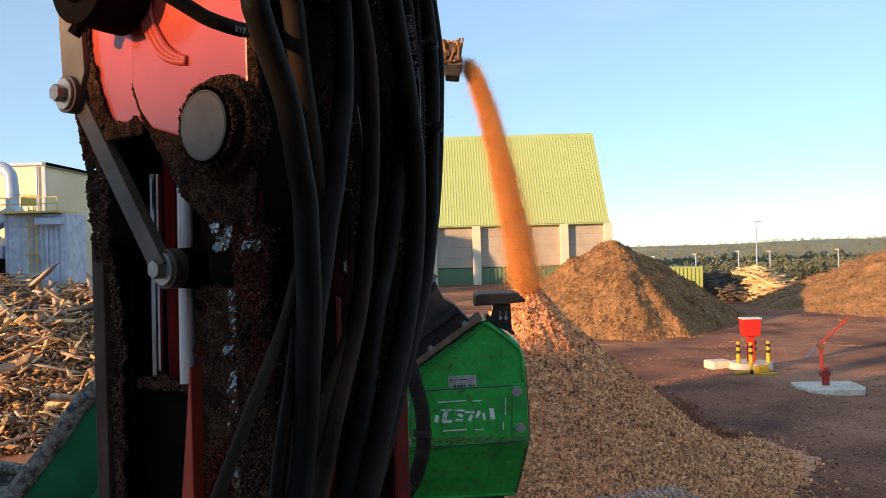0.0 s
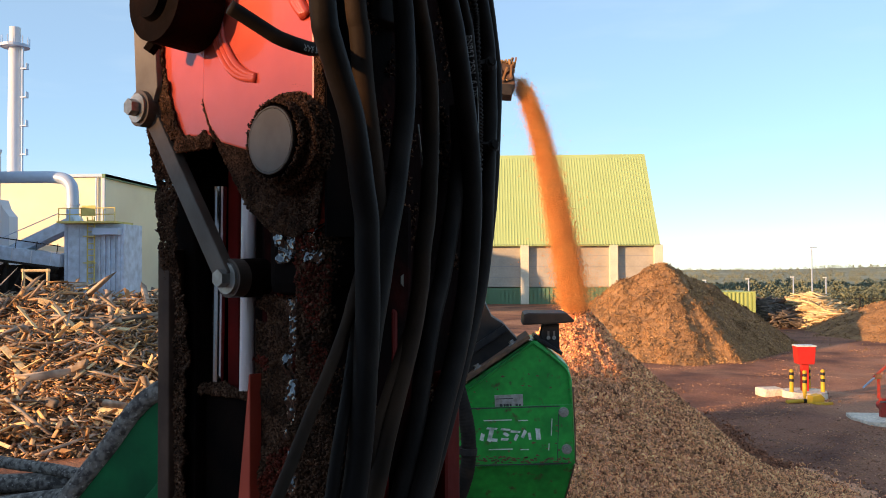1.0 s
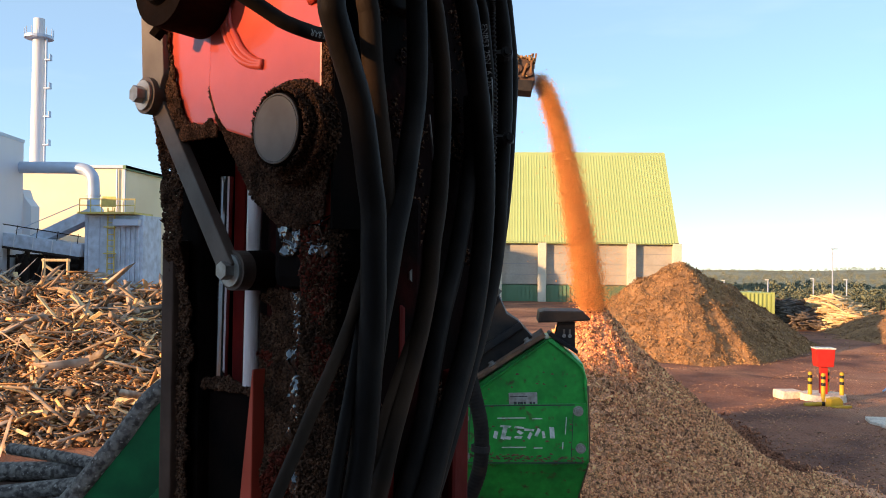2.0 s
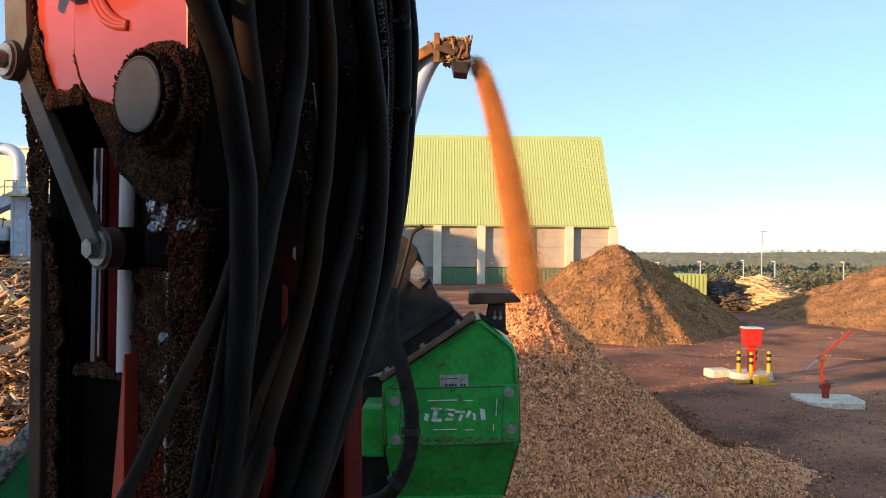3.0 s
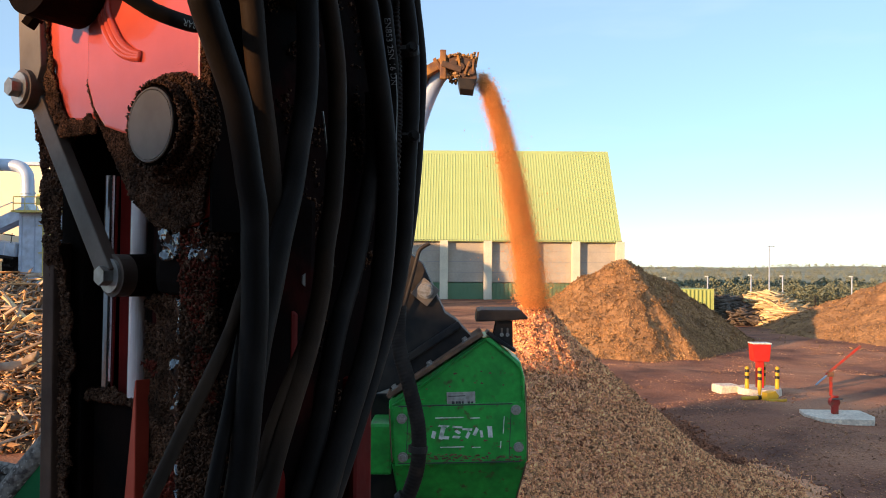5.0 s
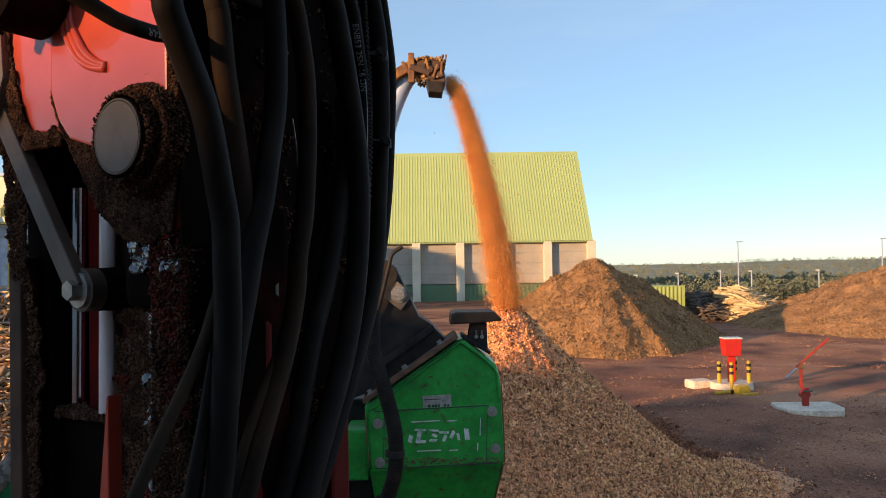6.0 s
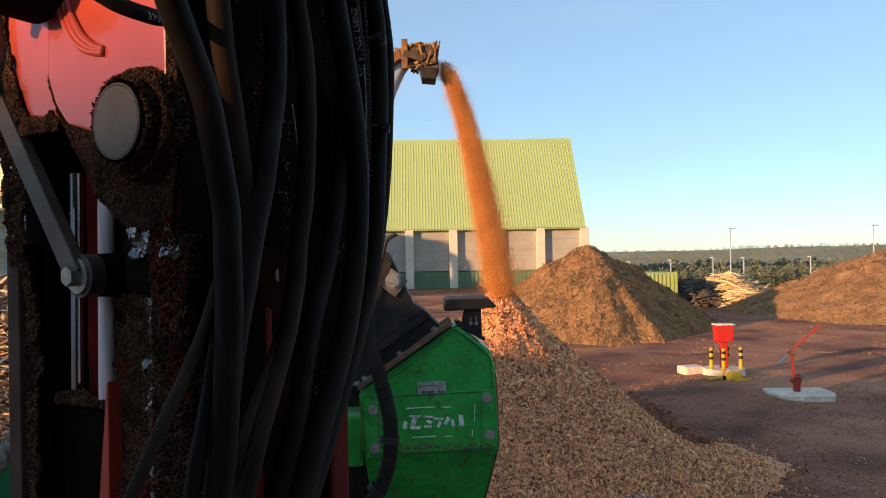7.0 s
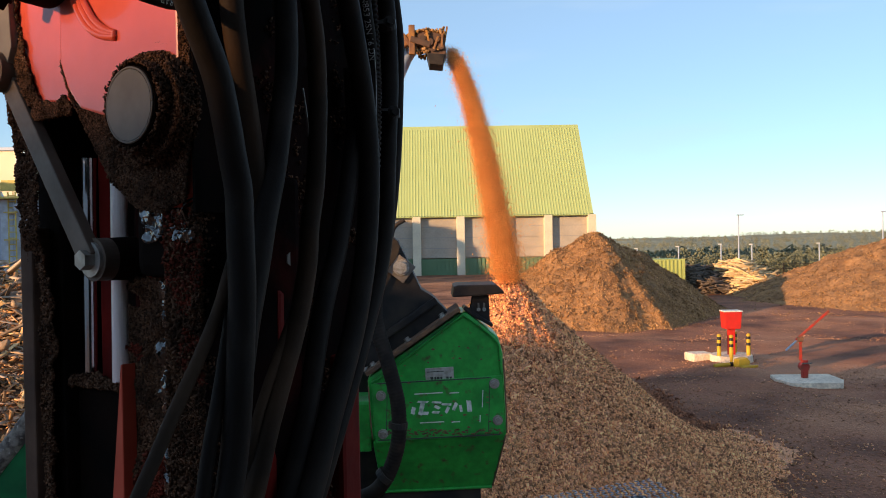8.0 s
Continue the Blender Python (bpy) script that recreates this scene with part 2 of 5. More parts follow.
def prism(bm, outline, depth, m=None, bevel=0.0):
    """An outline in the x, z plane, thick towards +y."""
    m = m or Matrix()
    front = [bm.verts.new(m @ Vector((x, 0, z))) for x, z in outline]
    back = [bm.verts.new(m @ Vector((x, depth, z))) for x, z in outline]
    n = len(outline)
    faces = [bm.faces.new(front), bm.faces.new(back[::-1])]
    for i in range(n):
        faces.append(bm.faces.new((front[i], back[i], back[(i + 1) % n], front[(i + 1) % n])))
    bmesh.ops.recalc_face_normals(bm, faces=faces)
    if bevel:
        edges = [e for e in faces[0].edges]
        bmesh.ops.bevel(bm, geom=edges, offset=bevel, segments=2, affect="EDGES", profile=0.6)
    return bm


def spline(points, step=8):
    """A smooth line through the points."""
    p = np.array(points, float)
    p = np.vstack([2 * p[0] - p[1], p, 2 * p[-1] - p[-2]])
    out = []
    for i in range(1, len(p) - 2):
        for k in range(step):
            t = k / step
            a, b, c, d = p[i - 1:i + 3]
            out.append(0.5 * (2 * b + (c - a) * t + (2 * a - 5 * b + 4 * c - d) * t * t + (3 * b - a - 3 * c + d) * t ** 3))
    out.append(p[-2])
    return np.array(out)


def tube(points, r, seg=14, step=8, ridges=0.0):
    """A hose through the points; ridges: depth of its corrugation."""
    line = spline(points, step)
    if ridges:
        line = spline(line[::2], 10)
    n = len(line)
    tangent = np.gradient(line, axis=0)
    tangent /= np.linalg.norm(tangent, axis=1)[:, None]
    side = np.cross(tangent, (0.31, 0.52, 0.1))
    side /= np.linalg.norm(side, axis=1)[:, None]
    other = np.cross(tangent, side)
    ang = np.linspace(0, 2 * np.pi, seg, endpoint=False)
    radius = np.full(n, r)
    if ridges:
        radius = r + ridges * np.where(np.arange(n) % 4 < 2, 0.5, -0.5)
    ring = line[:, None] + radius[:, None, None] * (np.cos(ang)[None, :, None] * side[:, None] + np.sin(ang)[None, :, None] * other[:, None])
    verts = ring.reshape(-1, 3)
    faces = [(i * seg + j, i * seg + (j + 1) % seg, (i + 1) * seg + (j + 1) % seg, (i + 1) * seg + j) for i in range(n - 1) for j in range(seg)]
    faces += [tuple(range(seg))[::-1], tuple((n - 1) * seg + j for j in range(seg))]
    me = bpy.data.meshes.new("tube")
    me.from_pydata(verts.tolist(), [], faces)
    return smooth(me)


def turns(n, rng, flat=1.0):
    """n random rotations; flat below 1 keeps them near level."""
    yaw, pitch, roll = rng.uniform(0, 2 * np.pi, n), rng.normal(0, 1, n) * flat, rng.normal(0, 1, n) * flat
    cy, sy, cp, sp, cr, sr = np.cos(yaw), np.sin(yaw), np.cos(pitch), np.sin(pitch), np.cos(roll), np.sin(roll)
    z, o = np.zeros(n), np.ones(n)
    rz = np.stack([cy, -sy, z, sy, cy, z, z, z, o], 1).reshape(n, 3, 3)
    ry = np.stack([cp, z, sp, z, o, z, -sp, z, cp], 1).reshape(n, 3, 3)
    rx = np.stack([o, z, z, z, cr, -sr, z, sr, cr], 1).reshape(n, 3, 3)
    return rz @ ry @ rx


CUBE = np.array([(x, y, z) for x in (-1, 1) for y in (-1, 1) for z in (-1, 1)], float)
QUADS = np.array([(0, 1, 3, 2), (4, 6, 7, 5), (0, 4, 5, 1), (2, 3, 7, 6), (0, 2, 6, 4), (1, 5, 7, 3)])


SHARD = np.array([(1, 1, 1), (1, -1, -1), (-1, 1, -1), (-1, -1, 1)], float)
TRIS = np.array([(0, 1, 2), (0, 3, 1), (0, 2, 3), (1, 3, 2)])


def many(name, centres, halves, rots, taper=0.0, rng=None, shard=False):
    """One mesh of many small splintered blocks, or of sharper four-sided shards."""
    n = len(centres)
    shape, sides = (SHARD * 1.2, TRIS) if shard else (CUBE, QUADS)
    k, c = len(shape), sides.shape[1]
    v = shape[None] * halves[:, None]
    if taper:
        v = v * (1 + rng.uniform(-taper, taper, (n, k, 1)))
    v = np.einsum("nij,nkj->nki", rots, v) + centres[:, None]
    f = (sides[None] + k * np.arange(n)[:, None, None]).reshape(-1, c)
    me = bpy.data.meshes.new(name)
    me.vertices.add(k * n)
    me.vertices.foreach_set("co", v.ravel())
    me.loops.add(f.size)
    me.loops.foreach_set("vertex_index", f.ravel())
    me.polygons.add(len(f))
    me.polygons.foreach_set("loop_start", np.arange(0, f.size, c))
    me.update(calc_edges=True)
    me.validate()
    return me


def relief(x, y, size, seed=0.0):
    return noise.fractal(Vector((x / size, y / size, seed)), 1.0, 2.0, 4)


def sheet(name, xs, ys, height):
    """A ground-like mesh over a grid, with z = height(x, y)."""
    verts = [(x, y, height(x, y)) for y in ys for x in xs]
    w = len(xs)
    faces = [(j * w + i, j * w + i + 1, (j + 1) * w + i + 1, (j + 1) * w + i) for j in range(len(ys) - 1) for i in range(w - 1)]
    me = bpy.data.meshes.new(name)
    me.from_pydata(verts, [], faces)
    return smooth(me)


# ---------------------------------------------------------------- ground


def ground_height(x, y):
    near = max(0.0, 1.0 - math.hypot(x - 6, y - 24) / 40)
    away = min(1.0, max(0.0, (x - 16) / 8))
    fall = 0.012 * max(0.0, min(y, 164.0) - 75) + 0.022 * max(0.0, y - 164)
    return near * (0.10 * relief(x, y, 3.5, 2.0) + 0.04 * relief(x, y, 0.9, 5.0)) - away * fall


def spaced(lo, hi, inner_lo, inner_hi, step):
    inside = list(np.arange(inner_lo, inner_hi + 1e-6, step))
    left = [inner_lo - (inner_lo - lo) * (k / 10) ** 2.2 for k in range(10, 0, -1)]
    right = [inner_hi + (hi - inner_hi) * (k / 10) ** 2.2 for k in range(1, 11)]
    return left + inside + right


ground = part("ground", sheet("ground", spaced(-2500, 2500, -20, 34, 0.3), spaced(-2500, 4000, 6, 50, 0.3), ground_height), M_GROUND)
tagged(ground, "reddish brown earth yard strewn with wood chips", "ground", kind="structure")



def heap(name, centre, radius, height, label, bed, bits_mat, bits, size, stretch=(1.0, 1.0), rough=0.25, point=0.8, step=0.12, ridge=0.0, seed=1.0, category="pile", flare=1.0, dark=None, facet=None):
    """A loose heap: an uneven cone of material with single pieces lying over it."""
    cx, cy = centre

    def top(x, y):
        u, v = (x - cx) / stretch[0], (y - cy) / stretch[1]
        u = math.copysign(max(0.0, abs(u) - ridge), u)
        r = math.hypot(u, v) / radius
        r *= 1 + 0.10 * relief(math.atan2(v, u) * 2, 0.0, 1.0, seed)
        body = height * (math.sqrt(1 + 0.03) - math.sqrt((r * point) ** 2 + 0.03 * (1 - min(r, 1)) ** 2)) / point if r < 1.3 else -1
        flat = height * (max(0.0, 1 - r) ** flare if r < 1 else max(-0.3, 1 - r))
        z = 0.6 * flat + 0.4 * body if body > -1 else -0.3
        if facet:
            turn, steep, off = facet
            z = min(z, height - steep * ((x - cx) * math.cos(radians(turn)) + (y - cy) * math.sin(radians(turn)) - off))
        return max(-0.3, min(z, height) + rough * relief(x, y, 1.1, seed + 3) * min(1.0, max(0.0, 1.25 - r)) + 0.3 * rough * relief(x, y, 0.3, seed + 7))

    wx, wy = (radius + ridge) * stretch[0] * 1.25, radius * stretch[1] * 1.25
    pile = part(name, sheet(name, np.arange(cx - wx, cx + wx, step), np.arange(cy - wy, cy + wy, step), top), bed)
    tagged(pile, label, category, kind="stuff")
    r = np.random.default_rng(int(seed * 10))
    pts, k = [], 0
    while len(pts) < bits and k < bits * 4:
        k += 1
        x, y = r.uniform(cx - wx, cx + wx), r.uniform(cy - wy, cy + wy)
        z = top(x, y)
        if z > 0.02 or (z > -0.28 and r.random() < 0.1):
            pts.append((x, y, max(z, 0.02) + size * 0.1))
    pts = np.array(pts)
    n = len(pts)
    halves = np.stack([r.uniform(0.5, 1.3, n) * size, r.uniform(0.25, 0.6, n) * size, r.uniform(0.08, 0.2, n) * size], 1)
    halves *= r.choice([0.6, 0.9, 1.0, 1.6], (n, 1))
    cut = n - n // 10 if dark else n
    rot = turns(n, r, 0.85)
    part("loose_pieces", many("loose_pieces", pts[:cut], halves[:cut], rot[:cut], 0.4, r, True), bits_mat, pile)
    if dark:
        part("loose_pieces", many("loose_pieces", pts[cut:], halves[cut:], rot[cut:], 0.4, r, True), dark, pile)
    return pile, top


heap("chip_pile", (1.40, 14.3), 4.1, 3.5, "fresh cone of pale wood chips under the falling stream", M_CHIPBED, M_CHIP, 150000, 0.021, rough=0.10, seed=1.3, point=0.9, step=0.07, flare=1.8, dark=M_REDBARK)
heap("chip_spill", (3.7, 15.4), 2.5, 0.34, "low spill of pale wood chips beside the cone", M_CHIPBED, M_CHIP, 20000, 0.022, rough=0.08, seed=5.3, step=0.1, flare=1.3, dark=M_REDBARK)
heap("bark_spill", (4.75, 18.8), 2.5, 0.20, "low streak of dark red bark at the foot of the cone", M_REDBARK, M_REDBARK, 12000, 0.03, stretch=(0.42, 1.9), rough=0.12, seed=6.1, step=0.1)
heap("bark_pile", (8.45, 41.5), 6.3, 4.1, "large heap of brown shredded bark", M_BARKBED, M_BARK, 60000, 0.034, rough=0.30, seed=2.2, step=0.2, facet=(-35, 0.82, 0.15))
heap("bark_pile", (32.2, 49.0), 7.5, 3.35, "long heap of reddish brown shredded bark", M_BARKBED, M_BARK, 50000, 0.036, stretch=(1.0, 1.2), rough=0.32, ridge=5.0, seed=3.7, step=0.22)

# ---------------------------------------------------------------- added block behind the yard, never in view, which throws the long shadow
shade_block = thing("yard_shade_block", "added grey block behind the camera that shades the yard", "building", pose(-24.0, -24.0, 0, 0, 0, math.degrees(math.atan2(SUN_AZ[1], SUN_AZ[0])) + 90))
part("wall", box(B(), (4.6, 0, 4.49), (30.8, 8, 8.98)), M_SHED, shade_block)
part("roof", box(B(), (4.6, 0, 9.10), (30.8, 8, 0.24)), M_SHED, shade_block)
# lower top on this side lets the sun reach the chip cone
part("low_block", box(B(), (-15.4, 0, 4.30), (9.2, 8, 8.60)), M_SHED, shade_block)
part("low_block_roof", box(B(), (-15.4, 0, 8.72), (9.2, 8, 0.24)), M_SHED, shade_block)
aside = math.degrees(math.atan2(SUN_AZ[1], SUN_AZ[0])) + 90
# added wall, never in view: shades the back of the scrap heap
heap_shade = thing("heap_shade_wall", "added wall out of view that shades the scrap heap", "wall", pose(-27.6, 18.8, 0, 0, 0, aside))
part("wall", box(B(), (0, 0, 2.9), (9.5, 0.5, 5.8), bevel=0.04), M_CONC, heap_shade)
part("footing", box(B(), (0, 0, 0.15), (9.8, 1.6, 0.3), bevel=0.04), M_CONC, heap_shade)
# added block outside the view, keeps the sun off filter unit and gantry
plant_shade_block = thing("plant_shade_block", "added block out of view that shades the gantry", "building", pose(-42.4, 52.6, 0, 0, 0, aside))
part("wall", box(B(), (0, 0, 5.0), (17, 5, 10.0)), M_SHED, plant_shade_block)
part("roof", box(B(), (0, 0, 10.1), (17.4, 5.4, 0.2)), M_SHED, plant_shade_block)

# ---------------------------------------------------------------- chip store with the steep green roof


def chip_store():
    hall = thing("chip_store", "large chip store with steep lime green roof and concrete posts", "building", pose(0, 88, 0))
    x0, x1, eave, ridge, run = -32.0, 17.3, 6.1, 16.1, 8.0
    part("wall", box(B(), ((x0 + x1) / 2, 0.35, 3.95), (x1 - x0 - 0.4, 0.3, 4.3)), M_BOARD, hall, "grey weathered board infill")
    bm = B()
    xs = np.arange(x0, x1, 0.42)
    for x in xs:
        box(bm, (x + 0.2, 0.32, 0.85), (0.30, 0.34, 1.70))
    box(bm, ((x0 + x1) / 2, 0.4, 0.85), (x1 - x0 - 0.3, 0.3, 1.72))
    part("wall", bm, M_GREENWALL, hall, "dull green lower sheeting")
    for k, z in enumerate((2.8, 3.9, 5.0)):
        part("board_seam", box(B(), ((x0 + x1) / 2, 0.19, z), (x1 - x0 - 0.5, 0.03, 0.04)), M_SHED, hall)
    post = box(B(), (0, 0, 3.05), (0.85, 0.7, 6.1), bevel=0.05)
    me = mesh_of("post", post)
    for k in range(11):
        part("post", me, M_CONC, hall, m=pose(17.3 - 4.55 * k, -0.1, 0))
    width = 0.30
    rib = mesh_of("roof_rib", prism(B(), [(0, 0), (width * 0.12, 0.022), (width * 0.36, 0.022), (width * 0.48, 0)], 12.8))
    for k in range(int((x1 - x0 + 0.4) / width)):
        part("roof_rib", rib, M_ROOF, hall, m=pose(x0 - 0.3 + width * k, -0.45, eave - 0.055, math.degrees(math.atan2(ridge - eave, run)), 0, 0))
    slope = math.atan2(ridge - eave, run)
    length = math.hypot(ridge - eave, run) + 0.55
    part("roof", box(B(), ((x0 + x1) / 2 - 0.1, length / 2, -0.06), (x1 - x0 + 0.5, length, 0.1), pose(0, -0.45, eave - 0.05, math.degrees(slope), 0, 0)), M_ROOF, hall)
    part("roof", box(B(), ((x0 + x1) / 2 - 0.1, -length / 2, -0.06), (x1 - x0 + 0.5, length, 0.1), pose(0, 2 * run + 0.45, eave - 0.05, -math.degrees(slope), 0, 0)), M_ROOF, hall)
    part("gutter", box(B(), ((x0 + x1) / 2, -0.30, eave - 0.02), (x1 - x0 + 0.4, 0.18, 0.16)), M_BLACKP, hall)
    gable = prism(B(), [(0.2, 0), (2 * run - 0.2, 0), (2 * run - 0.2, eave), (run, ridge - 0.2), (0.2, eave)], 0.25, pose(x1 - 0.05, 0.0, 0, 0, 0, 90))
    part("gable_wall", gable, M_GREENWALL, hall)
    gable = prism(B(), [(0.2, 0), (2 * run - 0.2, 0), (2 * run - 0.2, eave), (run, ridge - 0.2), (0.2, eave)], 0.25, pose(x0 + 0.3, 0.0, 0, 0, 0, 90))
    part("gable_wall", gable, M_GREENWALL, hall)
    part("wall", box(B(), ((x0 + x1) / 2, 2 * run, 3.0), (x1 - x0 - 0.4, 0.3, 6.0)), M_BOARD, hall)


chip_store()

# ---------------------------------------------------------------- plant on the other side


def plant():
    hall = thing("factory_hall", "large cream clad factory hall with flat roof", "building", pose(0, 0, 0))
    part("wall", box(B(), (-55, 84, 6.0), (42, 22, 12.0)), M_CREAM, hall, "cream sheet cladding")
    part("roof", box(B(), (-55, 84, 12.1), (42.5, 22.5, 0.25)), M_ALU, hall)
    part("corner_trim", box(B(), (-34.0, 72.95, 6.0), (0.25, 0.2, 12.0)), M_ALU, hall)
    part("wall", box(B(), (-52.5, 69.0, 3.0), (24, 4.0, 6.2)), M_BLUE, hall, "blue grey annex wall")
    part("roof", prism(B(), [(0, 0), (24, 0), (24, 0.3), (0, 2.2)], 4.2, pose(-64.5, 66.8, 6.1)), M_ALU, hall)
    part("roof_edge", box(B(), (-33.9, 84, 12.05), (0.3, 22.6, 0.35)), M_GREENWALL, hall, "dark green roof edge")
    part("downpipe", rod(B(), (-34.6, 72.85, 0.3), (-34.6, 72.85, 11.9), 0.08, seg=10), M_ALU, hall)
    stack = thing("chimney", "tall white steel chimney with platform and ladder", "chimney", pose(-51.4, 89, 0))
    part("shaft", rod(B(), (0, 0, 0), (0, 0, 28.4), 0.82, 0.62, 28), M_SHEET, stack)
    part("platform", rod(B(), (0, 0, 27.9), (0, 0, 28.2), 1.5, 1.5, 16), M_ALU, stack)
    for a in range(0, 360, 30):
        part("rail_post", rod(B(), (1.45 * math.cos(radians(a)), 1.45 * math.sin(radians(a)), 28.2), (1.45 * math.cos(radians(a)), 1.45 * math.sin(radians(a)), 29.0), 0.04, seg=6), M_ALU, stack)
    part("cap", rod(B(), (0, 0, 28.2), (0, 0, 30.1), 0.60, 0.58, 24), M_SHEET, stack)
    for k in range(6):
        part("bracket", box(B(), (1.25, -0.3, 10 + 3.1 * k), (0.7, 0.5, 0.14)), M_ALU, stack)
        part("guard", box(B(), (1.55, -0.3, 10.3 + 3.1 * k), (0.06, 0.5, 0.6)), M_ALU, stack)
    part("ladder", box(B(), (1.05, -0.3, 15), (0.10, 0.3, 26)), M_ALU, stack)
    shop = thing("machine_house", "pale grey blue clad machine house beside the gantry", "building", pose(-36.6, 62.5, 0))
    part("wall", prism(B(), [(0, 0), (4.4, 0), (4.4, 12.85), (0, 12.85)], 5.0, pose(-0.6 + 0.75, -4.4, 0, 0, 0, 99)), M_SHEET, shop)
    part("lean_to", prism(B(), [(0, 0), (0.75, 0), (0.75, 7.9), (0.25, 8.5), (0, 9.2)], 1.2, pose(-0.7, 0.1, 0), bevel=0.03), M_SHEET, shop)
    part("roof_edge", box(B(), (0, 0, 0), (4.5, 0.1, 0.25), pose(-0.2, -2.2, 12.85, 0, 0, 99)), M_ALU, shop)
    duct = thing("exhaust_duct", "fat galvanised duct bending down beside the filter unit", "pipe")
    line = [(-38.4, 61.9, 10.80), (-34.6, 61.8, 10.78), (-32.2, 61.6, 10.70), (-31.25, 61.4, 10.28), (-30.95, 61.3, 9.3), (-30.9, 61.2, 6.0), (-30.9, 61.2, 0.0)]
    part("duct", tube(line, 0.45, 20), M_ALU, duct)
    for z in (8.6, 7.2):
        part("flange", rod(B(), (-30.9, 61.25, z), (-30.9, 61.25, z + 0.12), 0.52, seg=20), M_ALU, duct)
    unit = thing("filter_unit", "pale blue ribbed steel filter unit with yellow ladder and railing", "machine", pose(-28.40, 59.5, 0))
    part("body", box(B(), (0, 1.5, 4.6), (4.4, 3.2, 5.0), bevel=0.04), M_BLUE, unit)
    for k in range(5):
        part("rib", box(B(), (0.45 + 0.36 * k, -0.16, 4.35), (0.16, 0.14, 4.1), bevel=0.02), M_BLUE, unit)
    for x in (-1.95, -1.05, -0.15):
        part("panel_seam", box(B(), (x, -0.13, 4.5), (0.06, 0.06, 4.8)), M_ALU, unit)
    part("hood", box(B(), (1.1, -0.3, 6.55), (1.9, 0.8, 0.5), bevel=0.05), M_ALU, unit)
    part("hopper", prism(B(), [(-2.0, 2.1), (2.0, 2.1), (1.4, 0.9), (-1.4, 0.9)], 2.6, pose(0, 0.1, 0)), M_BLUE, unit)
    for x in (-1.9, 1.9):
        for y in (0.1, 2.8):
            part("leg", box(B(), (x, y, 1.05), (0.16, 0.16, 2.1)), M_PALEYELLOW, unit)
    part("brace", rod(B(), (0.8, 0.1, 0.6), (1.9, 0.1, 2.1), 0.06, seg=8), M_PALEYELLOW, unit)
    part("deck", box(B(), (-0.2, 0.6, 7.2), (4.2, 3.2, 0.14)), M_PALEYELLOW, unit)
    for z in (7.75, 8.2):
        part("rail", rod(B(), (-2.2, -0.9, z), (1.9, -0.9, z), 0.035, seg=8), M_PALEYELLOW, unit)
    for x in np.linspace(-2.2, 1.9, 6):
        part("rail_post", rod(B(), (x, -0.9, 7.2), (x, -0.9, 8.2), 0.035, seg=8), M_PALEYELLOW, unit)
    part("gate_panel", box(B(), (0.0, -0.92, 8.0), (1.0, 0.06, 0.75)), M_PALEYELLOW, unit)
    for x in (-0.35, 0.15):
        part("ladder_rail", rod(B(), (x, -0.35, 1.6), (x, -0.35, 7.6), 0.05, seg=8), M_PALEYELLOW, unit)
    for z in np.arange(1.9, 7.4, 0.42):
        part("rung", rod(B(), (-0.35, -0.35, z), (0.15, -0.35, z), 0.035, seg=8), M_PALEYELLOW, unit)
    for z in (2.4, 4.3, 6.2):
        part("cage_hoop", box(B(), (-0.1, -0.55, z), (0.8, 0.4, 0.08)), M_PALEYELLOW, unit)
    gantry = thing("conveyor_gantry", "pale blue raised conveyor gantry on dark frames", "conveyor", pose(0, 60, 0))
    slant = math.degrees(math.atan2(0.82, 6.26))
    deck = pose(-36.0, 0, 5.18, 0, slant, 0)
    part("walkway", box(B(), (-1.2, 0, 0), (13.0, 1.8, 0.95), deck, bevel=0.04), M_BLUE, gantry)
    part("chord", box(B(), (-1.2, -0.93, -0.56), (13.0, 0.12, 0.16), deck), M_BLACK, gantry)
    for k in range(9):
        part("panel_joint", box(B(), (-7.0 + 1.45 * k, -0.91, 0), (0.06, 0.05, 0.9), deck), M_SHEET, gantry)
    part("chute", box(B(), (0, 0, 0), (6.2, 1.5, 0.8), pose(-32.8, 0.4, 6.1, 0, -25, 0), bevel=0.03), M_BLUE, gantry)
    part("chute_rail", rod(B(), (-36.0, -0.3, 5.9), (-31.2, -0.3, 7.9), 0.035, seg=8), M_ALU, gantry)
    part("rail", rod(B(), deck @ Vector((-7.6, -0.9, 1.2)), deck @ Vector((5.2, -0.9, 1.0)), 0.04, seg=8), M_BLACK, gantry)
    for k in range(9):
        part("rail_post", rod(B(), deck @ Vector((-7.4 + 1.55 * k, -0.9, 0.45)), deck @ Vector((-7.4 + 1.55 * k, -0.9, 1.15)), 0.03, seg=8), M_BLACK, gantry)
    for x in np.arange(-43, -30.6, 1.55):
        high = 4.62 - 0.131 * (x + 36.0)
        part("frame_post", box(B(), (x, 0, high / 2), (0.26, 0.26, high)), M_BLACK, gantry)
        part("frame_brace", rod(B(), (x, -0.2, 1.2), (x + 1.45, -0.2, high - 0.5), 0.08, seg=8), M_BLACK, gantry)
        part("cross_beam", box(B(), (x, 0, high - 0.7), (1.5, 0.3, 0.18)), M_BLACK, gantry)
    # black sheet added for the shade beneath the walkway
    part("shade_sheet", box(B(), (-38.0, 1.4, 2.1), (13.0, 0.1, 4.2)), M_BLACK, gantry)


plant()


